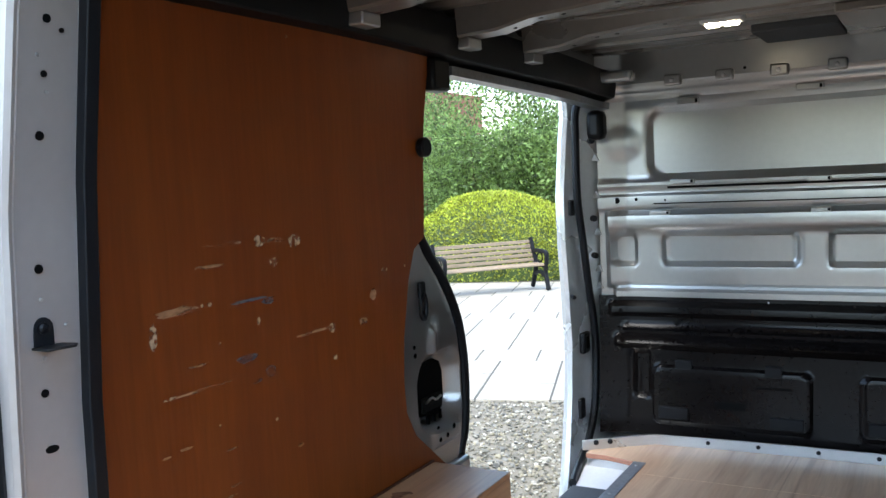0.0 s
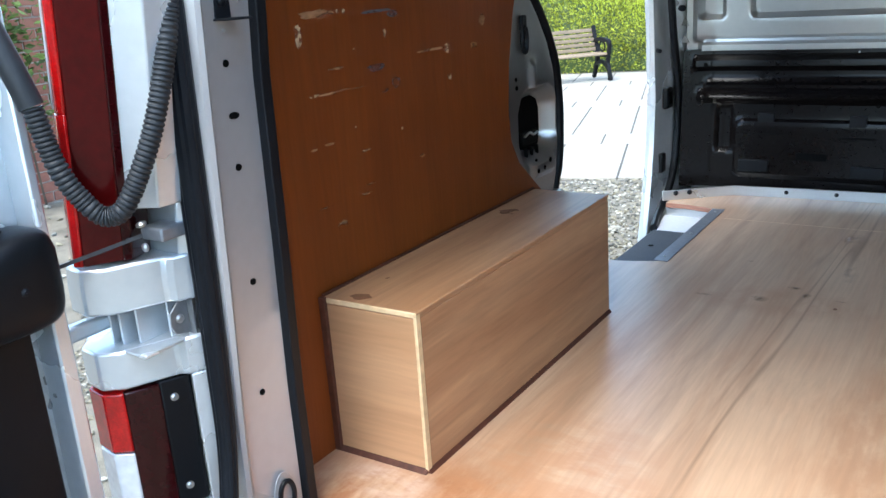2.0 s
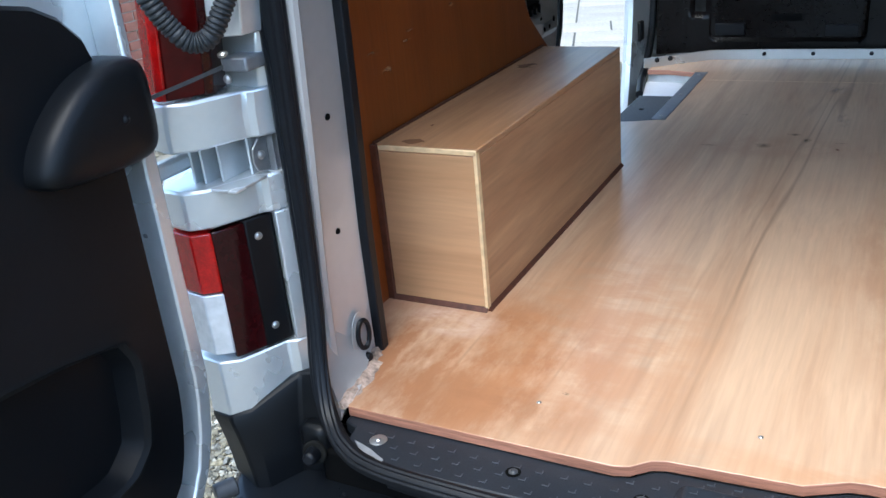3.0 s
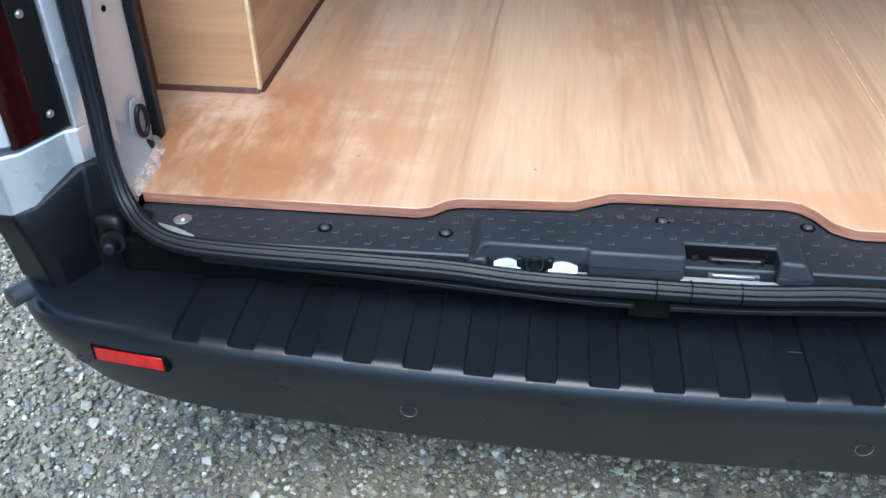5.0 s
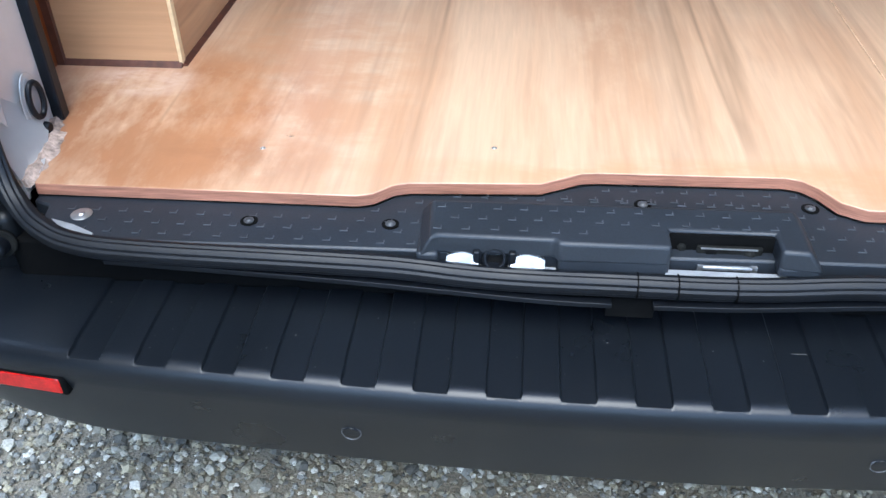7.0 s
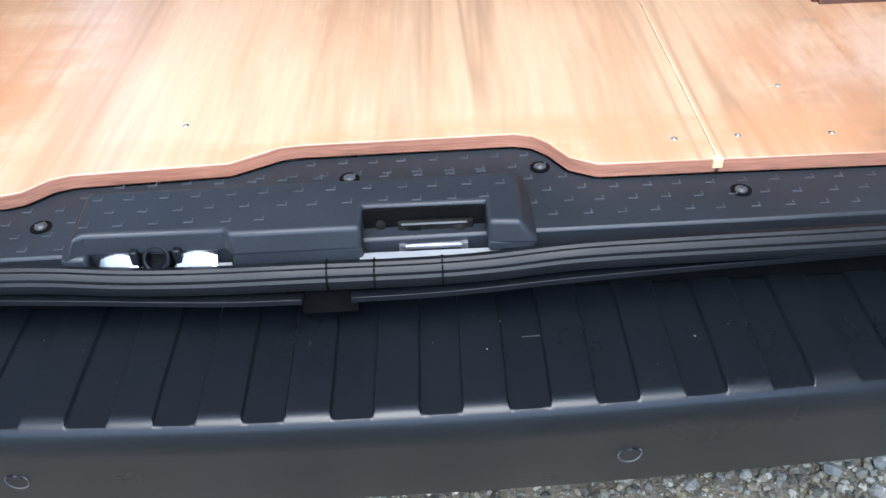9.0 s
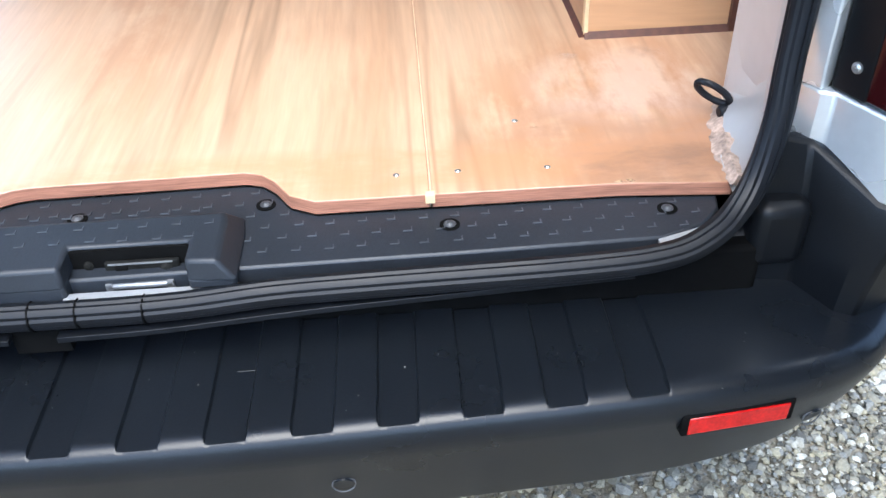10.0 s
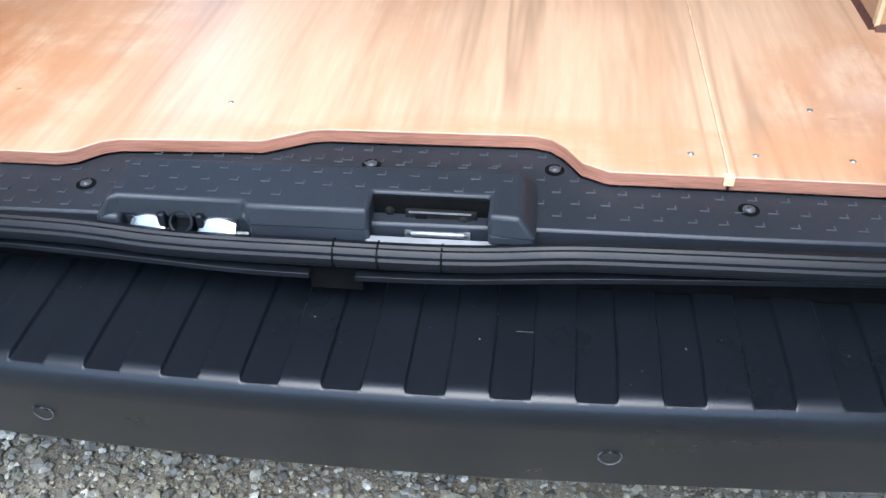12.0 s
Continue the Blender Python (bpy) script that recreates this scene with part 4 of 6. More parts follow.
loft(bm, [[(-0.955, a, z), (-0.94, a - 0.006, z), (-0.925, a, z), (-0.915, a + 0.03, z), (-0.90, b - 0.07, z), (-0.885, b - 0.05, z), (-0.87, b, z), (-0.87, b + 0.1, z), (-0.955, b + 0.1, z)] for z, a, b in J])
jamb = part("door_jamb", bm, SILVER, van, "bright silver jamb of the sliding door opening")
bm = sweep(bmesh.new(), smooth_line([(-0.855, 2.29, 1.78), (-0.88, 2.262, 1.70), (-0.885, 2.262, 1.60), (-0.885, 2.26, 1.41), (-0.885, 2.30, 1.25), (-0.885, 2.335, 1.107), (-0.885, 2.375, 0.98), (-0.885, 2.39, 0.88), (-0.885, 2.38, 0.75), (-0.885, 2.345, 0.63), (-0.880, 2.26, 0.555), (-0.862, 2.13, 0.525), (-0.824, 1.965, 0.514)], 6), ring(10, 0.016, 0.013), up=(1, 0, 0))
part("side_door_seal", bm, RUBBER, van)
part("jamb_latch", boxes((-0.915, -0.892, 2.30, 2.36, 0.855, 0.93)), PLASTIC, jamb, "black door latch plate", bevel=0.008)
part("jamb_latch_slot", boxes((-0.893, -0.890, 2.315, 2.345, 0.872, 0.915)), DARK, jamb, bevel=0.003)
part("jamb_pin", disc(bmesh.new(), (-0.925, 2.275, 1.065), (0.6, -0.8, 0), 0.007, 0.035, 12), RUBBER, jamb)
part("jamb_clip", boxes((-0.925, -0.905, 2.255, 2.29, 1.345, 1.40)), PLASTIC, jamb, bevel=0.006)
part("jamb_clip", boxes((-0.925, -0.90, 2.27, 2.31, 0.63, 0.70)), PLASTIC, jamb, bevel=0.006)
for z in (1.53, 1.40, 1.27, 1.14, 1.08):
    bm = prism(bmesh.new(), [(-0.875, 2.395, z), (-0.845, 2.392, z - 0.002), (-0.86, 2.39, z + 0.026)], (0, -0.012, 0))
    part("jamb_tab", bm, SILVER_IN, jamb, bevel=0.002)
for z in (1.60, 1.20, 1.33):
    part("jamb_bolt", disc(bmesh.new(), (-0.868, 2.36, z), (0.6, -0.8, 0), 0.011, 0.02, 12), RUBBER, jamb)


# ---- rear pillars ----
def lip(z):
    return float(np.interp(z, (0.5, 0.56, 0.73, 0.98, 1.25, 1.48, 1.7, 1.9), (0.770, 0.769, 0.765, 0.748, 0.733, 0.717, 0.675, 0.62)))


def fore(z):
    return float(np.interp(z, (0.5, 0.77, 1.0, 1.25, 1.53, 1.74, 1.9), (0.755, 0.755, 0.748, 0.742, 0.718, 0.684, 0.65)))


def on_face(s, u, z):
    return Vector((s * (lip(z) + (fore(z) - lip(z)) * u), 0.052 + (0.148 - 0.052) * u, z))


for s in (-1, 1):
    secs = []
    zs = [0.5 + 0.03 * k for k in range(48)]
    for z in zs:
        a, e = lip(z), fore(z)
        secs.append([(s * x, y, z) for x, y in ((a, 0.032), (a - 0.007, 0.035), (a - 0.011, 0.041), (a - 0.008, 0.047), (a + 0.001, 0.051), (a - 0.001, 0.054), (e + 0.003, 0.143), (e, 0.148), (e + 0.004, 0.153), (0.80, 0.17), (0.86, 0.17), (0.86, 0.025), (a + 0.03, 0.025))])
    pillar = part("rear_pillar", loft(bmesh.new(), secs), PILLAR, van, "silver inner door pillar with punched holes")
    tang = Vector((-s * 0.12, 0.99, 0)).normalized()
    nrm = Vector((-s * 0.99, -0.12, 0)).normalized()
    up = Vector((0, 0, 1))
    for u, z, r in ((0.36, 1.572, 0.0055), (0.34, 1.421, 0.0055), (0.36, 1.274, 0.005), (0.40, 1.135, 0.005), (0.44, 0.968, 0.005), (0.40, 0.794, 0.0048), (0.30, 0.575, 0.005), (0.42, 1.70, 0.005), (0.65, 1.69, 0.003), (0.4, 1.64, 0.004)):
        # flat black discs stand for the shade in the punched holes
        part("hole", disc(bmesh.new(), on_face(s, u, z) + nrm * (0.006 if z < 0.6 else 0.0), nrm, r, 0.0012, 14), DARK, pillar)
    p = on_face(s, 0.42, 1.205)
    part("slot", prism(bmesh.new(), [p + nrm * 0.0002 + tang * (0.009 * math.cos(k * math.pi / 6)) + up * (0.0048 * math.sin(k * math.pi / 6)) for k in range(12)], nrm * 0.001), DARK, pillar)
    for u, z in ((0.36, 1.385), (0.38, 1.315), (0.3, 1.66), (0.45, 1.62), (0.72, 1.35)):
        part("rivet", disc(bmesh.new(), on_face(s, u, z), nrm, 0.0028, 0.002, 10, r2=0.002), STEEL, pillar)
    # angle bracket
    c = on_face(s, 0.36, 1.352)
    bm = bmesh.new()
    prism(bm, [c + tang * (0.0125 * math.cos(k * math.pi / 8)) + up * (0.0125 * math.sin(k * math.pi / 8)) for k in range(9)] + [c - tang * 0.0125 - up * 0.021, c + tang * 0.0125 - up * 0.021], nrm * 0.003)
    prism(bm, [c - tang * 0.016 - up * 0.021, c + tang * 0.022 - up * 0.021, c + tang * 0.030 - up * 0.021 + nrm * 0.022, c + tang * 0.022 - up * 0.021 + nrm * 0.032, c - tang * 0.012 - up * 0.021 + nrm * 0.03], -up * 0.003)
    part("angle_bracket", bm, RUBBER, pillar, "small black steel angle bracket", bevel=0.001)
    screw("bolt", c + nrm * 0.004, nrm, 0.0075, pillar, RUBBER)
    # lashing ring in its pressed pocket
    c = on_face(s, 0.54 if s < 0 else 0.62, 0.606) + nrm * 0.006
    bm = bmesh.new()
    prism(bm, [c + tang * (0.021 * math.cos(k * math.pi / 12)) + up * (0.046 * math.sin(k * math.pi / 12)) + nrm * 0.0003 for k in range(24)], nrm * 0.0016)
    if s < 0:
        part("ring_pocket", bm, PILLAR, pillar, bevel=0.0012)
    else:
        bm.free()
    bm = bmesh.new()
    prism(bm, [c + tang * (0.015 * math.cos(k * math.pi / 12)) + up * (0.038 * math.sin(k * math.pi / 12)) + nrm * 0.002 for k in range(24)], nrm * 0.0006)
    if s < 0:
        part("ring_pocket_floor", bm, PILLAR, pillar)
    else:
        bm.free()
    pts = []
    for k in range(15):
        a = k * 2 * math.pi / 14
        if s < 0:
            pts.append(c + nrm * 0.008 + tang * (0.0135 * math.cos(a)) + up * (0.008 + 0.024 * math.sin(a)))
        else:
            d = (nrm * 0.75 + tang * 0.3 + up * 0.5).normalized()
            w = d.cross(tang + up * 0.8).normalized()
            pts.append(c + nrm * 0.003 - up * 0.024 + d * (0.024 + 0.022 * math.cos(a)) + w * (0.010 * math.sin(a)))
    part("lashing_ring", sweep(bmesh.new(), smooth_line(pts, 3), ring(8, 0.0040), up=nrm), RUBBER, pillar, "black steel lashing ring")
    part("ring_stud", disc(bmesh.new(), c - up * 0.033 + nrm * 0.0, nrm, 0.0095, 0.016, 14, r2=0.007), RUBBER, pillar, bevel=0.002)
    # rubber edge trim on the forward edge
    if s < 0:
        line = [Vector((s * (fore(z) + 0.004), 0.153, z)) for z in zs if 0.55 < z < 1.85]
        bm = sweep(bmesh.new(), line, [(-0.016, -0.009), (0.004, -0.010), (0.005, 0.010), (-0.014, 0.012)], up=(0, 1, 0))
        part("edge_trim", bm, RUBBER, pillar, "black rubber edge trim", bevel=0.002)
        part("trim_joint", boxes((s * (fore(1.2) - 0.0012), s * (fore(1.2) + 0.018), 0.146, 0.166, 1.199, 1.202)), DARK, pillar)
    # pressed gusset from the pillar foot to the sill
    bm = bmesh.new()
    g = [(0.770, 0.046, 0.68), (0.763, 0.022, 0.63), (0.744, -0.004, 0.59), (0.720, -0.020, 0.562), (0.712, -0.030, 0.548)]
    k_ = [(0.759, 0.142, 0.66), (0.754, 0.138, 0.585), (0.733, 0.075, 0.566), (0.717, 0.03, 0.563), (0.713, -0.012, 0.559)]
    loft(bm, [[(s * x, y, z), (s * (x * 0.5 + X * 0.5 + 0.004), (y + Y) / 2, (z + Z) / 2 - 0.004), (s * X, Y, Z), (s * (X + 0.03), Y + 0.01, Z - 0.02), (s * (x + 0.02), y + 0.01, z - 0.02)] for (x, y, z), (X, Y, Z) in zip(g, k_)])
    part("pillar_foot", bm, PILLAR, pillar, "silver pressed pillar foot")
    # dried sealant in the floor corner
    rg = random.Random(5 + s)
    secs = []
    for k in range(25):
        t_ = k / 24
        x, y = 0.752 - 0.034 * t_ - 0.006 * math.sin(math.pi * t_), 0.145 - 0.165 * t_
        w, hh = (0.009 + 0.010 * rg.random()) * (1 + 0.5 * (0.2 < t_ < 0.75)) * (0.6 if s < 0 else 0.55), (0.003 + 0.005 * rg.random()) * (0.5 if s < 0 else 1.0)
        secs.append([(s * (x - w), y + rg.uniform(-0.003, 0.003), F + 0.0003), (s * (x - 0.55 * w), y, F + 0.6 * hh), (s * (x + 0.002), y + 0.003, F + hh + 0.005), (s * (x + 0.012), y + 0.004, F + hh + 0.003), (s * (x + 0.012), y + 0.004, F - 0.004)])
    bm = loft(bmesh.new(), secs)
    part("corner_sealant", bm, DUST, pillar, "rough grey sealant in the corner")

# ---- door seal ----
seal_half = [(0.0, -0.106, 0.519), (0.1, -0.106, 0.519), (0.17, -0.105, 0.521), (0.25, -0.102, 0.526), (0.35, -0.101, 0.528), (0.55, -0.099, 0.530), (0.632, -0.094, 0.534), (0.675, -0.082, 0.545), (0.706, -0.062, 0.562), (0.729, -0.042, 0.59), (0.746, -0.020, 0.635), (0.755, 0.0, 0.69), (0.763, 0.016, 0.77), (0.760, 0.020, 0.88), (0.754, 0.022, 1.0), (0.743, 0.022, 1.25), (0.730, 0.022, 1.48), (0.690, 0.022, 1.7), (0.64, 0.022, 1.86)]
seal_half = [(x + 0.011 * min(1.0, max(0.0, (z - 0.8) / 0.3)), y, z) for x, y, z in seal_half]
sl = smooth_line([(-x, y, z) for x, y, z in seal_half[:0:-1]] + seal_half, 6)
pro = []
for i in range(28):
    a = 2 * math.pi * i / 28
    r = 0.0225 if i % 4 else 0.0200
    pro.append((r * math.cos(a), 0.9 * r * math.sin(a)))
fat = [float(np.interp(p.z, (0.53, 0.70, 0.85, 1.15), (0.66, 0.64, 0.74, 0.92))) for p in sl]
part("door_seal", sweep(bmesh.new(), sl, pro, up=(0, 1, 0.3), radii=fat), RUBBER, van, "ribbed black rubber door seal")
for x in (0.018, 0.062, 0.125):
    bm = sweep(bmesh.new(), [(x - 0.0008, -0.106, 0.519), (x + 0.0008, -0.106, 0.519)], ring(16, 0.0152), up=(0, 1, 0.3))
    part("seal_joint", bm, DARK, van)
# black block paints the shade in the gap below the seal
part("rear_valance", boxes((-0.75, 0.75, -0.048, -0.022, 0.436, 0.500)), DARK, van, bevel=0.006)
for pts in ([(-0.60, -0.092, 0.512), (-0.3, -0.104, 0.508), (-0.1, -0.111, 0.500), (-0.008, -0.1125, 0.499)], [(0.038, -0.1125, 0.499), (0.14, -0.111, 0.501), (0.3, -0.104, 0.508), (0.60, -0.090, 0.513)]):
    part("valance_lip", sweep(bmesh.new(), smooth_line(pts, 6), [(-0.006, -0.005), (0.006, -0.005), (0.006, 0.0012), (-0.005, 0.0012)]), RUBBER, van, bevel=0.0005)
# black sheet behind the lips gives the notch its painted shade
part("notch_back", boxes((-0.012, 0.042, -0.104, -0.095, 0.47, 0.503)), DARK, van)

# ---- sill plate ----
ZS = 0.541
back_edge = [(0.70, -0.03), (0.675, -0.058), (0.63, -0.074), (0.42, -0.078), (0.21, -0.08), (-0.22, -0.088), (-0.62, -0.095), (-0.655, -0.085), (-0.685, -0.06), (-0.69, -0.03)]
bm = prism(bmesh.new(), [(x, y + 0.005, ZS - 0.0005) for x, y in edge[1:-1]] + [(0.705, -0.006, ZS)] + [(x, y, ZS) for x, y in back_edge] + [(-0.713, -0.022, ZS), (-0.714, -0.002, ZS - 0.0005)], (0, 0, -0.02))
sill = part("sill_plate", bm, SILL, van, "black moulded sill plate with raised tread marks", bevel=0.003)
part("sill_end", prism(bmesh.new(), [(-0.672, -0.060, 0.543), (-0.645, -0.084, 0.543), (-0.610, -0.094, 0.543), (-0.610, -0.085, 0.543), (-0.64, -0.070, 0.543)], (0, 0, -0.01)), BARE, van, "bare metal sill end")
part("sill_end", prism(bmesh.new(), [(0.624, -0.096, 0.543), (0.665, -0.085, 0.543), (0.69, -0.066, 0.543), (0.676, -0.062, 0.543), (0.624, -0.079, 0.543)], (0, 0, -0.01)), BARE, van)
# raised latch cover with two cut-outs
HT = 0.566
top = [(-0.216, -0.022), (0.196, -0.018), (0.199, -0.03), (0.199, -0.097), (0.168, -0.095), (0.168, -0.062), (0.052, -0.062), (0.052, -0.096), (-0.07, -0.097), (-0.075, -0.090), (-0.203, -0.090), (-0.212, -0.098), (-0.216, -0.03)]
low = [(-0.231, -0.004), (0.212, 0.004), (0.216, -0.03), (0.216, -0.101), (0.168, -0.098), (0.168, -0.062), (0.052, -0.062), (0.052, -0.099), (-0.07, -0.100), (-0.075, -0.092), (-0.203, -0.092), (-0.226, -0.102), (-0.231, -0.03)]
bm = loft(bmesh.new(), [[(x, y, 0.5405) for x, y in low], [(x + (X - x) * 0.45, y + (Y - y) * 0.45, 0.552) for (x, y), (X, Y) in zip(low, top)], [(x, y, HT) for x, y in top]])
cover = part("latch_cover", bm, SILL, sill, bevel=0.0045, segments=3)
part("cover_skirt", boxes((-0.228, -0.203, -0.100, -0.03, 0.526, 0.546)), SILL, sill, bevel=0.004)
part("cover_skirt", boxes((-0.070, 0.052, -0.0985, -0.07, 0.522, 0.546)), SILL, sill, bevel=0.004)
part("cover_skirt", boxes((0.168, 0.214, -0.0985, -0.03, 0.532, 0.546)), SILL, sill, bevel=0.004)
# black back puts the overhang's shade into the recess colour
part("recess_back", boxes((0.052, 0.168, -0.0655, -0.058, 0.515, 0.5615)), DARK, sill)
part("recess_floor", boxes((0.05, 0.17, -0.078, -0.06, 0.515, 0.522)), DIRTY, sill)
part("striker_bar", boxes((0.085, 0.150, -0.085, -0.079, 0.527, 0.533)), HINGE, sill, "steel latch striker bar", bevel=0.002)
for x in (0.088, 0.147):
    part("striker_post", boxes((x - 0.003, x + 0.003, -0.085, -0.062, 0.520, 0.534)), HINGE, sill)
part("striker_plate", boxes((0.084, 0.156, -0.071, -0.0660, 0.530, 0.550)), DIRTY, sill, bevel=0.002)
part("plate_rim", boxes((0.088, 0.150, -0.0722, -0.0708, 0.5475, 0.5490)), HINGE, sill)
part("plate_slot", boxes((0.094, 0.106, -0.0724, -0.0708, 0.533, 0.546)), DARK, sill, bevel=0.001)
part("dusty_corner", boxes((0.053, 0.082, -0.082, -0.0665, 0.518, 0.534)), GREY_PLASTIC, sill, bevel=0.004)
screw("striker_bolt", (0.143, -0.0715, 0.540), (0, -1, 0.2), 0.0068, sill, DIRTY)
screw("striker_bolt", (0.068, -0.0665, 0.545), (0, -1, 0.2), 0.005, sill, DIRTY)
part("metal_strip", boxes((0.048, 0.180, -0.102, -0.091, 0.527, 0.532)), BARE, sill, "bare bright metal strip under the latch", bevel=0.001)
part("metal_strip", boxes((0.1805, 0.214, -0.102, -0.088, 0.526, 0.5305)), DUST, sill, bevel=0.001)
for x0, x1, lean_ in ((-0.194, -0.158, 1), (-0.122, -0.084, -1)):
    secs = []
    for k in range(9):
        u = k / 8
        x = x0 + (x1 - x0) * u
        hgt = 0.017 * math.sin(math.pi * min(1.0, max(0.0, (u if lean_ > 0 else 1 - u) * 0.75 + 0.12))) ** 0.6
        secs.append([(x, -0.101, 0.531), (x, -0.093, 0.531 + hgt * 0.75), (x, -0.082, 0.531 + hgt), (x, -0.074, 0.531 + hgt), (x, -0.074, 0.526), (x, -0.101, 0.526)])
    part("socket_plate", loft(bmesh.new(), secs), PLATE, sill, "shiny metal plate beside the latch socket")
for x0, x1 in ((-0.203, -0.155), (-0.125, -0.071)):
    part("socket_flange", boxes((x0, x1, -0.106, -0.094, 0.526, 0.5305)), BARE, sill, bevel=0.001)
axis = Vector((0, -0.8, 0.6))
mid = Vector((-0.140, -0.088, 0.5335))
bm = loft(bmesh.new(), [[mid + axis * h + Vector((1, 0, 0)) * r * x + Vector((0, 0.6, 0.8)) * r * y for x, y in ring(24)] for h, r in ((-0.006, 0.0125), (0.008, 0.0135), (0.0115, 0.0128), (0.0125, 0.0112), (0.0118, 0.0098), (0.006, 0.0088), (0.0, 0.0086))])
part("latch_socket", bm, RUBBER, sill, "black latch socket")
part("socket_bore", disc(bmesh.new(), mid + axis * 0.0005, axis, 0.0085, 0.0008, 16), DARK, sill)
part("socket_foot", boxes((-0.150, -0.130, -0.112, -0.09, 0.520, 0.531)), RUBBER, sill, bevel=0.002)
for x in (-0.160, -0.120):
    part("socket_ear", boxes((x - 0.004, x + 0.004, -0.098, -0.080, 0.528, 0.549)), RUBBER, sill, bevel=0.002)
# black sheet for the shade behind the latch socket
part("socket_back", boxes((-0.195, -0.083, -0.084, -0.076, 0.515, 0.555)), DARK, sill)
for x, y, z in ((-0.640, -0.048, ZS), (-0.434, -0.046, ZS), (-0.265, -0.041, ZS), (0.033, 0.020, ZS), (0.230, 0.025, ZS), (0.422, -0.031, ZS), (0.647, -0.027, ZS)):
    # black disc paints the shade inside the screw cup
    part("screw_cup", disc(bmesh.new(), (x, y, z), (0, 0, 1), 0.0105, 0.0008, 20), DARK, sill)
    screw("sill_screw", (x, y, z + 0.001), (0, 0, 1), 0.0062, sill, STEEL if x < -0.6 else GREY_PLASTIC)
part("screw_washer", disc(bmesh.new(), (-0.640, -0.048, ZS + 0.0014), (0, 0, 1), 0.013, 0.0008, 18, r2=0.0115), STEEL, sill, "chipped bright washer")
# small raised tread marks
rng = random.Random(9)
bm = bmesh.new()
for j in range(7):
    for i in range(42):
        x = -0.66 + 0.0325 * (i + 0.5 * (j % 2)) + rng.uniform(-0.002, 0.002)
        y = -0.078 + 0.021 * j + rng.uniform(-0.001, 0.001)
        ymax = float(np.interp(x, [e[0] for e in edge], [e[1] for e in edge])) - 0.008
        ymin = float(np.interp(x, [b[0] for b in back_edge[::-1]], [b[1] for b in back_edge[::-1]])) + 0.006
        if not (-0.66 < x < 0.69) or y > ymax or y < ymin:
            continue
        z = ZS
        if -0.215 < x < 0.198 and y < -0.014:
            z = HT
            if 0.045 < x < 0.175 and y < -0.058:
                continue
        elif -0.235 < x < 0.215 and y < -0.004:
            continue
        box(bm, x - 0.0045, x + 0.0045, y - 0.0006, y + 0.0006, z - 0.0005, z + 0.0009)
        box(bm, x + 0.0033, x + 0.0045, y + 0.0006, y + 0.006, z - 0.0005, z + 0.0009)
tagged(part("tread_pattern", bm, TREAD, sill), kind="stuff")

# ---- bumper ----
half = [(0.0, -0.219), (0.2, -0.216), (0.4, -0.207), (0.62, -0.194), (0.72, -0.184), (0.785, -0.172), (0.838, -0.150), (0.876, -0.117), (0.896, -0.080), (0.904, -0.03), (0.908, 0.06), (0.908, 0.3)]
outline = [(-x, y) for x, y in half[:0:-1]] + half
TOP = 0.4435
prof = [(-0.024, TOP), (-0.019, 0.4434), (-0.0155, 0.4429), (-0.0125, 0.4421), (-0.0105, 0.4413), (-0.0085, 0.4402), (-0.0065, 0.4387), (-0.0045, 0.4368), (-0.0022, 0.4335), (0.0, 0.4285), (0.0014, 0.423), (0.0012, 0.414), (-0.0025, 0.400), (-0.0078, 0.383), (-0.0145, 0.360), (-0.023, 0.332), (-0.032, 0.302), (-0.041, 0.273), (-0.07, 0.262)]
CHANNEL, PITCH, DEEP = 0.038, 0.0805, 0.0045
curve = smooth_line([(x, y, 0) for x, y in outline], 6)
END = 0.655


def front(x):
    return float(np.interp(x, [p.x for p in curve if abs(p.x) < 0.9], [p.y for p in curve if abs(p.x) < 0.9]))


def groove(x):
    """One inside a moulded channel of the step, zero on the flat between two."""
    k = round((x - CHANNEL) / PITCH)
    return 1 - step(abs(x - CHANNEL - k * PITCH), 0.0195, 0.003) if -8 <= k <= 7 else 0.0


def across(x, y, nv):
    rise = 0.035 * max(0.0, (abs(x) - 0.55) / 0.35) ** 2
    p = Vector((x, y, 0))
    return [p + nv * o + Vector((0, 0, z + (rise if z < 0.37 else 0.0) * (0.37 - z) / 0.065)) for o, z in prof]


xs = sorted({round(-END + 2 * END * k / 120, 5) for k in range(121)} | {round(CHANNEL + PITCH * k + e * w, 5) for k in range(-8, 8) for e in (-1, 1) for w in (0.0172, 0.0185, 0.0195, 0.0205, 0.0218) if abs(CHANNEL + PITCH * k + e * w) < END})
secs = []
for x in xs:
    slope = (front(x + 0.01) - front(x - 0.01)) / 0.02
    nv = Vector((slope, -1, 0)).normalized()
    sec = [Vector((x, y, TOP)) for y in (-0.02, -0.07, -0.12, -0.16)] + across(x, front(x), nv)
    floor_z = TOP - DEEP * groove(x)
    secs.append([Vector((q.x, q.y, min(q.z, floor_z))) for q in sec])
bm = loft(bmesh.new(), secs, closed=False, caps=False)
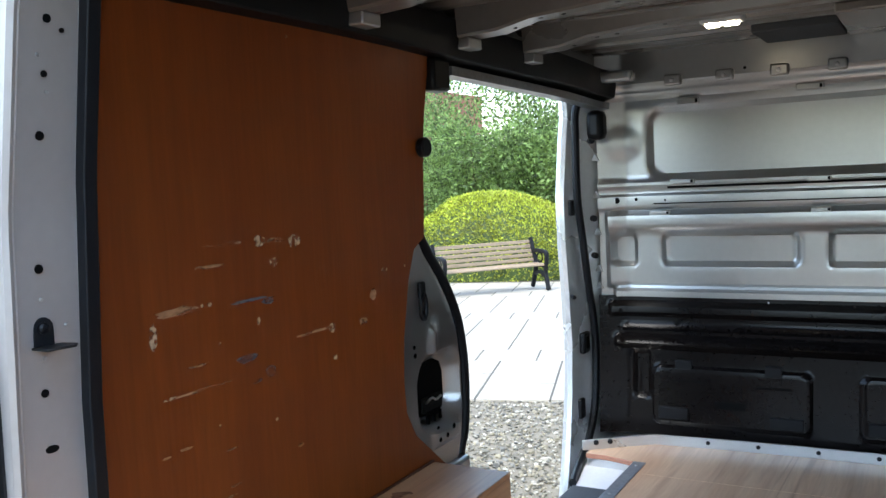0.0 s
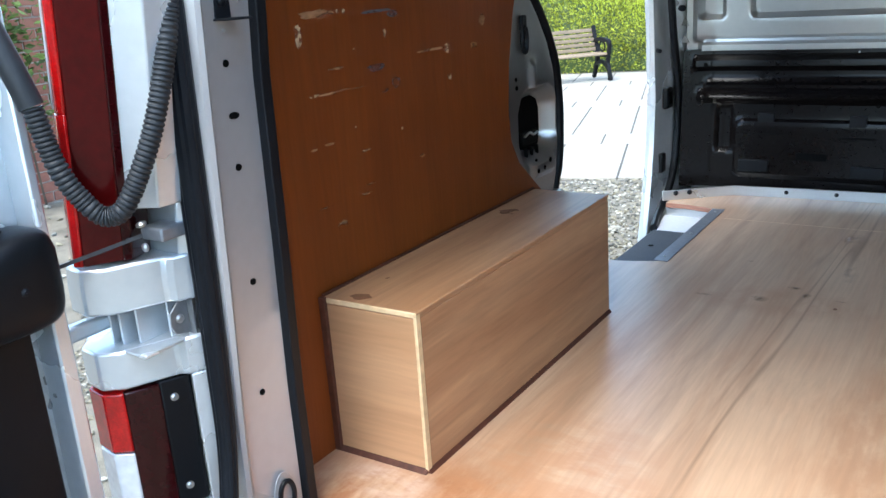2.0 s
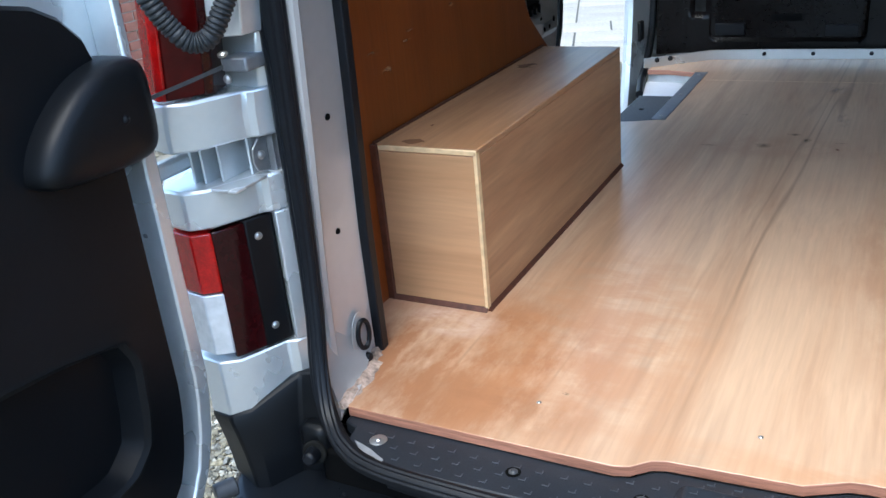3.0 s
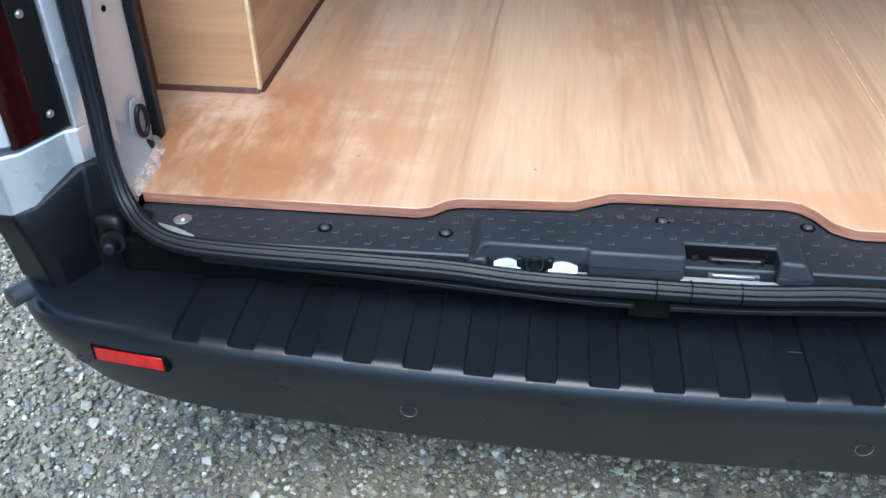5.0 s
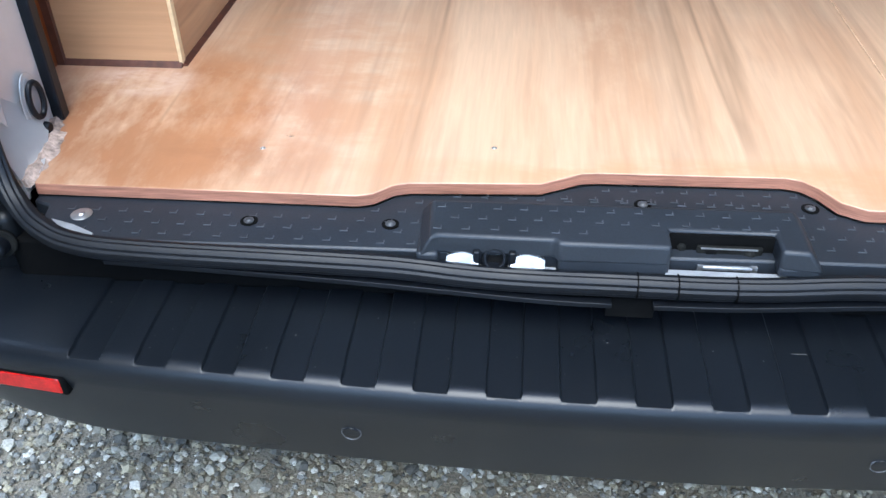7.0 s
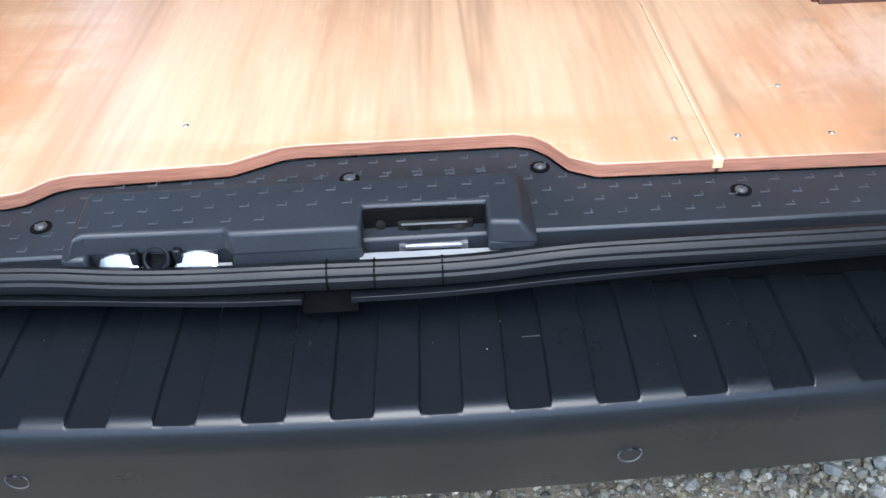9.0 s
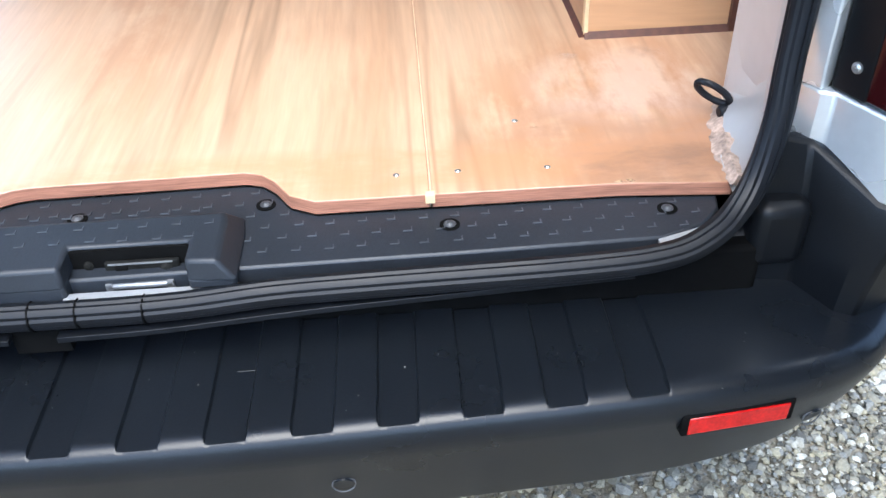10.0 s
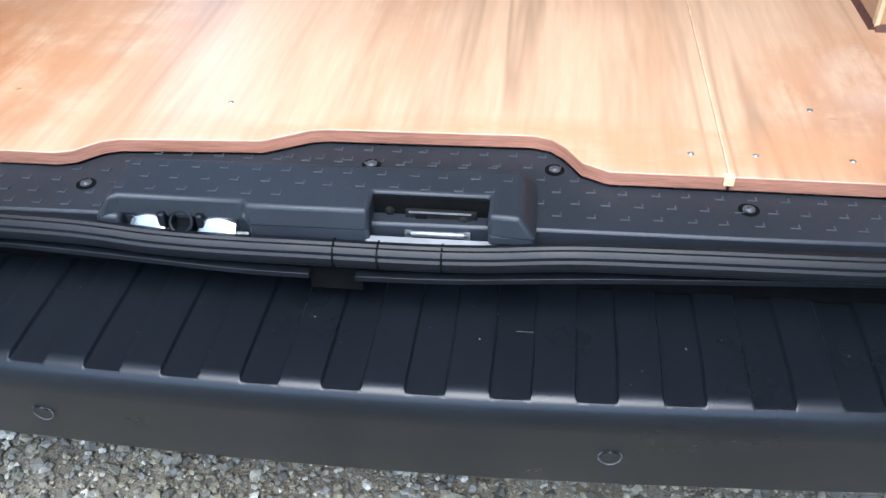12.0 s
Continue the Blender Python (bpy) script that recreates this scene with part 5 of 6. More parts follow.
for e in (-1, 1):
    ends = [p for p in curve if e * p.x > END + 0.004]
    if e < 0:
        ends = ends[::-1]
    pts = [Vector((e * END, front(e * END), 0))] + [Vector(p) for p in ends]
    secs = []
    for i, p in enumerate(pts):
        d = (pts[min(i + 1, len(pts) - 1)] - pts[max(i - 1, 0)]).normalized()
        if i == 0:
            d = Vector((1, e * (front(END + 0.01) - front(END - 0.01)) / 0.02, 0)).normalized() * e
        secs.append(across(p.x, p.y, Vector((d.y, -d.x, 0)) * e))
    loft(bm, secs, closed=False, caps=False)
    lead = [q[0] for q in secs if q[0].y < -0.02]
    bm.faces.new([bm.verts.new(q) for q in lead] + [bm.verts.new((e * 0.86, -0.02, TOP))] + [bm.verts.new((e * END, y, TOP)) for y in (-0.02, -0.07, -0.12, -0.16)])
bmesh.ops.remove_doubles(bm, verts=bm.verts, dist=0.0004)
bumper = part("rear_bumper", bm, BUMPER, van, "black moulded plastic rear bumper with a channelled step")
rng = random.Random(12)
for k in range(46):
    x, y = rng.uniform(-0.7, 0.75), rng.uniform(-0.19, -0.08)
    part("pale_fleck", patch((x, y, TOP - DEEP * groove(x)), (1, rng.uniform(-0.5, 0.5), 0), (rng.uniform(-0.2, 0.2), 1, 0), rng.uniform(0.001, 0.003), rng.uniform(0.001, 0.004), 300 + k, n=6), FLECK, bumper)


for s in (-1, 1):
    x0, x1 = 0.640, 0.745
    d = Vector((s * (x1 - x0), front(x1) - front(x0), 0)).normalized()
    nv = Vector((0, -1, 0)) if abs(d.y) < 1e-6 else Vector((d.y * s, -abs(d.x), 0)).normalized()
    a, b = Vector((s * x0, front(s * x0), 0)), Vector((s * x1, front(s * x1), 0))

    def slab(grow, out0, out1, z0, z1):
        p0, p1 = a - d * grow, b + d * grow
        bm = bmesh.new()
        return loft(bm, [[p0 + nv * o + Vector((0, 0, z0)), p1 + nv * o + Vector((0, 0, z0)), p1 + nv * o + Vector((0, 0, z1)), p0 + nv * o + Vector((0, 0, z1))] for o in (out0, out1)])

    part("reflector_surround", slab(0.006, -0.010, 0.0030, 0.3835, 0.4145), DARK, bumper, bevel=0.003)
    part("reflector", slab(0.0, -0.006, 0.0042, 0.3865, 0.4105), RED, bumper, "red rear reflector", bevel=0.002)
for x in (-0.795, -0.30, 0.30, 0.795):
    y, nx = front(x), 0.0
    slope = (front(abs(x) + 0.01) - front(abs(x) - 0.01)) / 0.02
    nv = Vector((slope * math.copysign(1, x), -1, 0)).normalized()
    nv.z = -0.34
    c = Vector((x, y, 0.350 if abs(x) < 0.5 else 0.352)) + Vector((nv.x, nv.y, 0)) * -0.0150
    part("parking_sensor", disc(bmesh.new(), c - nv * 0.0048, nv, 0.0105, 0.0045, 24), BUMPER, bumper)
    pts = [c - nv * 0.0004 + nv.cross(Vector((0, 0, 1))) * (0.0115 * math.cos(k * math.pi / 12)) + Vector((0, 0, 0.0115 * math.sin(k * math.pi / 12))) for k in range(25)]
    part("sensor_ring", sweep(bmesh.new(), pts, ring(6, 0.0009), up=nv), SENSOR_RING, bumper)
part("scratch", boxes((0.20, 0.236, -0.1185, -0.1177, TOP - DEEP, TOP - DEEP + 0.0004)), FLECK, bumper)

# ---- rear corners and lamps ----
CORNER = [(0.778, 0.018), (0.79, -0.006), (0.803, -0.012), (0.835, -0.080), (0.862, -0.098), (0.90, -0.092), (0.94, -0.05), (0.952, 0.02), (0.952, 0.14), (0.862, 0.14), (0.862, 0.03), (0.785, 0.03)]
BESIDE = [(0.778, 0.018), (0.79, -0.004), (0.799, 0.0), (0.82, 0.028), (0.94, 0.03), (0.952, 0.05), (0.952, 0.14), (0.862, 0.14), (0.862, 0.034), (0.785, 0.03)]
BESIDE_UP = [(0.778, 0.018), (0.785, -0.026), (0.815, -0.040), (0.826, -0.044), (0.836, 0.0), (0.94, 0.01), (0.952, 0.05), (0.952, 0.14), (0.862, 0.14), (0.862, 0.034), (0.785, 0.03)]
POCKET = [(0.785, 0.012), (0.94, 0.012), (0.952, 0.05), (0.952, 0.14), (0.862, 0.14), (0.862, 0.034)]


def lean(z):
    return -0.13 * max(0.0, z - 1.0)


def corner_band(s, z0, z1, points, n=6):
    return loft(bmesh.new(), [[(s * (x + (lean(z) if y < 0.025 else 0.5 * lean(z))), y, z) for x, y in points] for z in [z0 + (z1 - z0) * k / n for k in range(n + 1)]])


for s in (-1, 1):
    outer = part("rear_corner", corner_band(s, 0.545, 0.655, CORNER, 2), SILVER, van, "silver body corner round the tail lamps", bevel=0.003)
    part("corner_panel", corner_band(s, 0.655, 0.858, BESIDE, 3), SILVER, outer, bevel=0.002)
    part("corner_panel", corner_band(s, 0.858, 0.914, CORNER, 2), SILVER, outer, bevel=0.004)
    # darker grey than the corner paint: the pocket's shade is in its colour
    part("hinge_pocket", corner_band(s, 0.914, 0.966, POCKET, 1), HINGE, outer)
    for x, y in ((0.868, -0.062), (0.853, -0.058), (0.834, -0.045), (0.812, -0.010)):
        part("hinge_fin", boxes((s * (x - 0.002), s * (x + 0.002), y, 0.02, 0.914, 0.966)), SILVER, outer, bevel=0.0008)
    part("hinge_plate", prism(bmesh.new(), [(s * 0.796, y, z) for y, z in ((0.012, 0.916), (-0.012, 0.920), (-0.020, 0.934), (-0.018, 0.952), (-0.004, 0.964), (0.012, 0.964))], (s * 0.003, 0, 0)), HINGE, outer, bevel=0.001)
    part("hinge_hole", disc(bmesh.new(), (s * 0.822, 0.0115, 0.948), (0, -1, 0), 0.0045, 0.001, 12), DARK, outer)
    screw("hinge_bolt", (s * 0.7955, -0.004, 0.941), (-s, -0.15, 0), 0.0065, outer)
    part("hinge_shelf", boxes((s * 0.79, s * 0.905, -0.072, 0.015, 0.909, 0.9135)), SILVER, outer, bevel=0.0015)
    part("hinge_arm", boxes((s * 0.886, s * 0.905, -0.125, -0.04, 0.928, 0.952)), SILVER, outer, bevel=0.006)
    part("corner_panel", corner_band(s, 0.966, 1.032, CORNER, 2), SILVER, outer, bevel=0.004)
    part("strap_pocket", corner_band(s, 1.032, 1.105, [(0.778, 0.018), (0.79, 0.004), (0.822, 0.004), (0.94, 0.02)] + BESIDE_UP[6:], 2), SILVER, outer, bevel=0.002)
    part("corner_panel", corner_band(s, 1.105, 1.555, BESIDE_UP, 8), SILVER, outer, bevel=0.002)
    # upper pocket likewise, shade given by the darker grey
    part("hinge_pocket", corner_band(s, 1.555, 1.63, POCKET, 1), HINGE, outer)
    part("hinge_fin", boxes((s * 0.745, s * 0.749, -0.03, 0.02, 1.555, 1.63)), SILVER_IN, outer)
    part("hinge_hole", disc(bmesh.new(), (s * 0.765, 0.011, 1.60), (0, -1, 0), 0.006, 0.001, 12), DARK, outer)
    part("corner_panel", corner_band(s, 1.63, 1.95, CORNER, 3), SILVER, outer, bevel=0.004)
    part("panel_dent", disc(bmesh.new(), (s * 0.738, -0.018, 1.435), (s * 0.2, -1, 0), 0.022, 0.002, 20, r2=0.012), SILVER_IN, outer, bevel=0.002)
    # lower lamp
    lampb = part("tail_lamp", corner_band(s, 0.658, 0.856, [(0.800, -0.003), (0.806, -0.017), (0.816, -0.040), (0.92, -0.02), (0.93, 0.03), (0.82, 0.026)], 2), PLASTIC, van, "smoked tail lamp cluster on the body corner", bevel=0.002)
    part("dark_lens", corner_band(s, 0.660, 0.854, [(0.8155, -0.0405), (0.832, -0.076), (0.838, -0.083), (0.845, -0.08), (0.85, -0.03)], 2), RED_DARK, lampb, "dark red smoked lens", bevel=0.002)
    part("red_lens", corner_band(s, 0.765, 0.853, [(0.839, -0.0845), (0.862, -0.0995), (0.90, -0.093), (0.93, -0.05), (0.85, -0.03)], 2), RED, lampb, "bright red lens", bevel=0.002)
    part("clear_lens", corner_band(s, 0.668, 0.762, [(0.839, -0.0845), (0.862, -0.0995), (0.90, -0.093), (0.93, -0.05), (0.85, -0.03)], 2), CLEAR, lampb, "clear reversing lamp lens", bevel=0.002)
    for z in (0.829, 0.688):
        screw("lamp_screw", (s * 0.8085, -0.025, z), (-s * 0.91, -0.42, 0), 0.0058, lampb)
    # upper lamp
    lampa = part("tail_lamp", corner_band(s, 1.034, 1.55, [(0.827, -0.040), (0.832, -0.052), (0.92, -0.02), (0.93, 0.005), (0.84, 0.0)], 6), RED_DARK, van, "tall dark red tail lamp on the body corner", bevel=0.002)
    part("dark_lens", corner_band(s, 1.036, 1.548, [(0.8315, -0.0515), (0.854, -0.088), (0.859, -0.093), (0.866, -0.09), (0.86, -0.03)], 6), RED_MID, lampa, "deep red lens", bevel=0.002)
    part("red_lens", corner_band(s, 1.036, 1.235, [(0.860, -0.0945), (0.871, -0.099), (0.905, -0.08), (0.905, -0.03), (0.87, -0.03)], 3), RED, lampa, "bright red lens", bevel=0.002)
    part("red_lens", corner_band(s, 1.235, 1.548, [(0.860, -0.0945), (0.869, -0.0985), (0.880, -0.094), (0.88, -0.03), (0.87, -0.03)], 3), RED, lampa, bevel=0.002)
    part("clear_lens", corner_band(s, 1.240, 1.43, [(0.882, -0.095), (0.90, -0.084), (0.925, -0.065), (0.925, -0.03), (0.88, -0.03)], 3), CLEAR, lampa, "clear lamp lens", bevel=0.002)
    # black lower plinth on the bumper ledge
    secs = []
    base_ = [(0.735, -0.03), (0.79, -0.04), (0.816, -0.094), (0.835, -0.103), (0.90, -0.075), (0.925, 0.0), (0.925, 0.1), (0.80, 0.025)]
    head_ = [(0.745, -0.012, 0.612), (0.790, -0.014, 0.602), (0.834, -0.0845, 0.572), (0.862, -0.1025, 0.566), (0.902, -0.096, 0.563), (0.957, 0.02, 0.56), (0.957, 0.1, 0.56), (0.80, 0.025, 0.595)]
    for k in (0.0, 0.25, 0.5, 0.75, 0.93, 1.0):
        e_ = 0.35 * k + 0.65 * k * k
        secs.append([(s * (x + (X - x) * e_), y + (Y - y) * e_ + (0.003 if k == 1.0 else 0.0), 0.44 + (Z - 0.44) * k) for (x, y), (X, Y, Z) in zip(base_, head_)])
    plinth = part("corner_plinth", loft(bmesh.new(), secs), PLASTIC, van, "black plastic plinth under the body corner", bevel=0.004)
    if s < 0:
        c = Vector((-0.752, -0.066, 0.498))
        part("stop_plate", disc(bmesh.new(), c + Vector((0, 0.012, 0)), (0.25, -1, 0.15), 0.019, 0.006, 20), DIRTY, plinth, "worn pale plate round the door stop", bevel=0.002)
        part("door_stop", disc(bmesh.new(), c + Vector((0, 0.008, 0)), (0.25, -1, 0.15), 0.013, 0.024, 18, r2=0.010), RUBBER, plinth, "black rubber door stop", bevel=0.004)
        part("stop_housing", boxes((-0.785, -0.735, -0.05, 0.0, 0.47, 0.535)), PLASTIC, plinth, bevel=0.012)
    else:
        part("stop_housing", boxes((0.735, 0.795, -0.05, 0.02, 0.47, 0.549)), PLASTIC, plinth, bevel=0.014, segments=3)
    part("inner_filler", boxes((s * 0.69, s * 0.77, -0.03, 0.02, 0.44, 0.505)), PLASTIC, plinth, bevel=0.01)

# check strap and wiring hose at the near-side door
strap = part("check_strap", sweep(bmesh.new(), [(-0.790, 0.0, 1.072), (-0.81, -0.03, 1.066), (-0.875, -0.13, 1.040)], [(-0.0012, -0.0025), (0.0012, -0.0025), (0.0012, 0.0025), (-0.0012, 0.0025)]), GREY_PLASTIC, van, "thin steel door check strap")
part("strap_box", boxes((-0.812, -0.770, -0.030, 0.012, 1.060, 1.078)), ALU, strap, bevel=0.003)
screw("strap_bolt", (-0.80, -0.036, 1.084), (0, -0.3, 1), 0.007, strap)
screw("strap_bolt", (-0.80, -0.036, 1.052), (0, -1, 0), 0.006, strap)
hp = smooth_line([(-0.746, 0.032, 1.46), (-0.743, 0.018, 1.36), (-0.739, -0.008, 1.285), (-0.746, -0.040, 1.20), (-0.771, -0.070, 1.125), (-0.790, -0.084, 1.108), (-0.806, -0.098, 1.12), (-0.825, -0.118, 1.17), (-0.836, -0.130, 1.25)], 14)
dense = []
for a, b in zip(hp, hp[1:]):
    k = max(1, round((b - a).length / 0.0022))
    dense += [a.lerp(b, i / k) for i in range(k)]
hose = part("wiring_hose", sweep(bmesh.new(), dense, ring(14, 0.0130), radii=[1.0 if i % 3 else 0.84 for i in range(len(dense))], up=(0.3, 1, 0)), HOSE, van, "corrugated black rubber wiring hose")
bm = sweep(bmesh.new(), smooth_line([(-0.836, -0.130, 1.25), (-0.846, -0.140, 1.30), (-0.865, -0.15, 1.36), (-0.90, -0.15, 1.40)], 5), ring(14, 0.0150), up=(0.3, 1, 0))
part("hose_boot", bm, HOSE, hose, "smooth rubber end of the hose")

# ---- rear doors ----
def rays(poly, mid, grow, n=96):
    """Points of an outline met by rays from its middle, each moved out by grow."""
    out = []
    for k in range(n):
        d = (math.cos(2 * math.pi * k / n), math.sin(2 * math.pi * k / n))
        far = 0.0
        for (a, c), (e, f) in zip(poly, poly[1:] + poly[:1]):
            det = d[0] * (c - f) - d[1] * (a - e)
            if abs(det) < 1e-9:
                continue
            t = ((a - mid[0]) * (c - f) - (c - mid[1]) * (a - e)) / det
            q = (d[0] * (c - mid[1]) - d[1] * (a - mid[0])) / det
            if t > 0 and -1e-9 <= q <= 1 + 1e-9:
                far = max(far, t)
        out.append((mid[0] + d[0] * (far + grow), mid[1] + d[1] * (far + grow)))
    return out


for s, xi, dy in ((-1, 0.866, 0.0), (1, 0.870, 0.020)):
    out = [(-0.12, 1.90), (-0.12, 0.66), (-0.125, 0.62), (-0.136, 0.57), (-0.156, 0.515), (-0.185, 0.47), (-0.22, 0.447), (-0.28, 0.437), (-0.80, 0.43), (-0.83, 0.46), (-0.83, 1.90)]
    bm = prism(bmesh.new(), [(s * (xi + 0.034), y + dy, z) for y, z in out], (s * 0.021, 0, 0))
    door = part("rear_door", bm, SILVER, van, "open silver rear door with black inner trim", bevel=0.008, segments=3)
    fr = [(-0.128, 1.90), (-0.128, 0.66), (-0.133, 0.62), (-0.144, 0.57), (-0.163, 0.52), (-0.19, 0.48), (-0.225, 0.457), (-0.28, 0.447), (-0.28, 0.462), (-0.232, 0.472), (-0.205, 0.492), (-0.182, 0.53), (-0.166, 0.577), (-0.156, 0.625), (-0.152, 0.665), (-0.150, 0.975), (-0.142, 1.0), (-0.142, 1.90)]
    part("inner_frame", prism(bmesh.new(), [(s * (xi - 0.010), y + dy, z) for y, z in fr], (s * 0.0455, 0, 0)), SILVER, door, bevel=0.003)
    tr = [(-0.178, 0.975), (-0.178, 0.665), (-0.184, 0.62), (-0.196, 0.57), (-0.214, 0.53), (-0.24, 0.505), (-0.29, 0.495), (-0.80, 0.49), (-0.80, 1.19), (-0.30, 1.19), (-0.24, 1.178), (-0.205, 1.155), (-0.185, 1.125), (-0.178, 1.09)]
    po = [(-0.254, 0.774), (-0.237, 0.739), (-0.245, 0.66), (-0.255, 0.62), (-0.29, 0.592), (-0.40, 0.585), (-0.70, 0.58), (-0.72, 0.66), (-0.70, 0.80), (-0.416, 0.797), (-0.344, 0.79)]
    mid = (-0.45, 0.69)
    secs = []
    for poly, grow, lift in ((tr, 0.0, 0.022), (tr, 0.0, -0.004), (tr, -0.005, -0.010), (po, 0.012, -0.010), (po, 0.004, -0.013), (po, -0.004, -0.008), (po, -0.014, 0.022), (po, -0.03, 0.026)):
        secs.append([(s * (xi + lift), y + dy, z) for y, z in rays(poly, mid, grow)])
    part("trim_panel", loft(bmesh.new(), secs), PLASTIC, door, "black plastic inner trim panel with a hollow pocket")
    # grab pod
    grip = [(-0.139, 1.085), (-0.150, 1.106), (-0.190, 1.110), (-0.232, 1.098), (-0.268, 1.075), (-0.298, 1.045), (-0.314, 1.015), (-0.312, 0.998), (-0.290, 0.990), (-0.235, 0.986), (-0.180, 0.986), (-0.150, 0.994), (-0.139, 1.020)]
    loop = smooth_line([(0, y, z) for y, z in grip + grip[:1]], 4)[:-1]
    secs = []
    for k_, lift in ((1.0, -0.012), (1.0, 0.020), (0.985, 0.031), (0.94, 0.041), (0.85, 0.048), (0.68, 0.0525), (0.40, 0.0545), (0.05, 0.055)):
        secs.append([(s * (xi - lift), -0.220 + (p.y + 0.220) * k_ + dy, 1.045 + (p.z - 1.045) * k_) for p in loop])
    pod = part("grab_handle", loft(bmesh.new(), secs), PLASTIC, door, "black moulded grab handle")
    screw("handle_screw", (s * (xi - 0.0545), -0.20 + dy, 1.045), (-s, 0, 0), 0.006, pod, RUBBER)
    part("window_pressing", prism(bmesh.new(), [(s * (xi - 0.003), y + dy, z) for y, z in ((-0.20, 1.28), (-0.19, 1.80), (-0.75, 1.82), (-0.75, 1.26), (-0.25, 1.25))], (s * 0.038, 0, 0)), SILVER, door, bevel=0.004)
    if s < 0:
        part("buffer", disc(bmesh.new(), (s * (xi + 0.004), -0.155 + dy, 0.462), (-s * 0.5, 0.8, 0), 0.0145, 0.034, 18), GREY_PLASTIC, door, "grey rubber buffer on the door edge", bevel=0.003)
for ob in [door, *door.children, *pod.children]:
    for q in ob.data.vertices:
        q.co.x -= 0.11 * (q.co.z - 0.55)
part("strap_end", boxes((-0.885, -0.866, -0.15, -0.118, 1.028, 1.052)), STEEL, van, bevel=0.003)

# ---- garden seen through the side opening ----
# paving laid to the gravel edge
rng = random.Random(21)
paving = thing("paving", (-4.0, 7.0, ground_z(7.0)), "pale riven stone paving slabs bordering the gravel", "paving", kind="structure")
side = Vector((-EDGE_DIR.y, EDGE_DIR.x, 0))
slabs = {}
for size in ((0.52, 0.52), (0.52, 0.40), (0.52, 0.34)):
    bm = bmesh.new()
    w, d = size[0] / 2 - 0.008, size[1] / 2 - 0.010
    loft(bm, [[(-w, -d, -0.04), (w, -d, -0.04), (w, d, -0.04), (-w, d, -0.04)], [(-w, -d, -0.003), (w, -d, -0.003), (w, d, -0.003), (-w, d, -0.003)], [(-w + 0.003, -d + 0.003, 0), (w - 0.003, -d + 0.003, 0), (w - 0.003, d - 0.003, 0), (-w + 0.003, d - 0.003, 0)]])
    me = bpy.data.meshes.new("slab")
    bmesh.ops.recalc_face_normals(bm, faces=bm.faces)
    bm.to_mesh(me)
    bm.free()
    me.materials.append(SLAB)
    slabs[size] = me
tilt = math.atan2(EDGE_DIR.y, EDGE_DIR.x)
v = 0.0
row = 0
count = 0
while v < 7.6 and count < 300:
    size = rng.choice(list(slabs))
    u = -6.0 + 0.3 * (row % 5 == 3)
    while u < 3.2:
        c = EDGE_AT + EDGE_DIR * u + side * (v + size[1] / 2)
        if -6.9 + 0.16 * (c.y - 5) * -1 < c.x < -0.9 - 0.33 * (c.y - 4.6) + 0.7 and count < 300:
            ob = new("slab", slabs[size])
            ob.location = (c.x - paving.location.x, c.y - paving.location.y, ground_z(c.y) + 0.012 + rng.uniform(-0.001, 0.001) - paving.location.z)
            ob.rotation_euler = (-0.025 * math.cos(tilt) + rng.uniform(-0.0008, 0.0008), 0.025 * math.sin(tilt) + rng.uniform(-0.0008, 0.0008), tilt + rng.uniform(-0.004, 0.004))
            ob.parent = paving
            count += 1
        u += size[0]
    v += size[1]
    row += 1
sn, sk = SLAB.node_tree.nodes, SLAB.node_tree.links
oi, mr = sn.new("ShaderNodeObjectInfo"), sn.new("ShaderNodeMapRange")
mr.inputs["To Min"].default_value, mr.inputs["To Max"].default_value = 0.92, 1.08
sc = sn.new("ShaderNodeVectorMath")
sc.operation = "SCALE"
sk.new(oi.outputs["Random"], mr.inputs["Value"])
sk.new(sn["Principled BSDF"].inputs["Base Color"].links[0].from_socket, sc.inputs[0])
sk.new(mr.outputs[0], sc.inputs["Scale"])
sk.new(sc.outputs[0], sn["Principled BSDF"].inputs["Base Color"])
pts = [EDGE_AT + EDGE_DIR * u + side * v_ for u, v_ in ((-7, 0.01), (4, 0.01), (4, 8.4), (-7, 8.4))]
bm = bmesh.new()
bm.faces.new([bm.verts.new((p.x, p.y, ground_z(p.y) + 0.003)) for p in pts])
bmesh.ops.subdivide_edges(bm, edges=bm.edges, cuts=6, use_grid_fill=True)
for vv in bm.verts:
    vv.co.z = ground_z(vv.co.y) + 0.0085
part("joint_sand", bm, JOINT, paving)

# bench
BENCH_AT, BENCH_TURN = Vector((-5.29, 10.43, 0)), radians(49)
bench = new("garden_bench")
tagged(bench, "timber slatted garden bench with black iron ends on the paving", "bench")
bench.location, bench.rotation_euler = (BENCH_AT.x, BENCH_AT.y, ground_z(BENCH_AT.y) + 0.014), (0, 0, BENCH_TURN)


def bench_part(name, bm, mat, bevel=0.004):
    ob = part(name, bm, mat, None, bevel=bevel)
    ob.parent = bench
    return ob


L = 0.80
for k in range(5):
    z = 0.385 + 0.064 * k
    bench_part("back_slat", boxes((-L, L, 0.155 + 0.03 * k, 0.175 + 0.03 * k, z, z + 0.048)), SLAT)
for k in range(5):
    y = -0.20 + 0.072 * k
    bench_part("seat_slat", boxes((-L, L, y, y + 0.058, 0.345, 0.367)), SLAT)
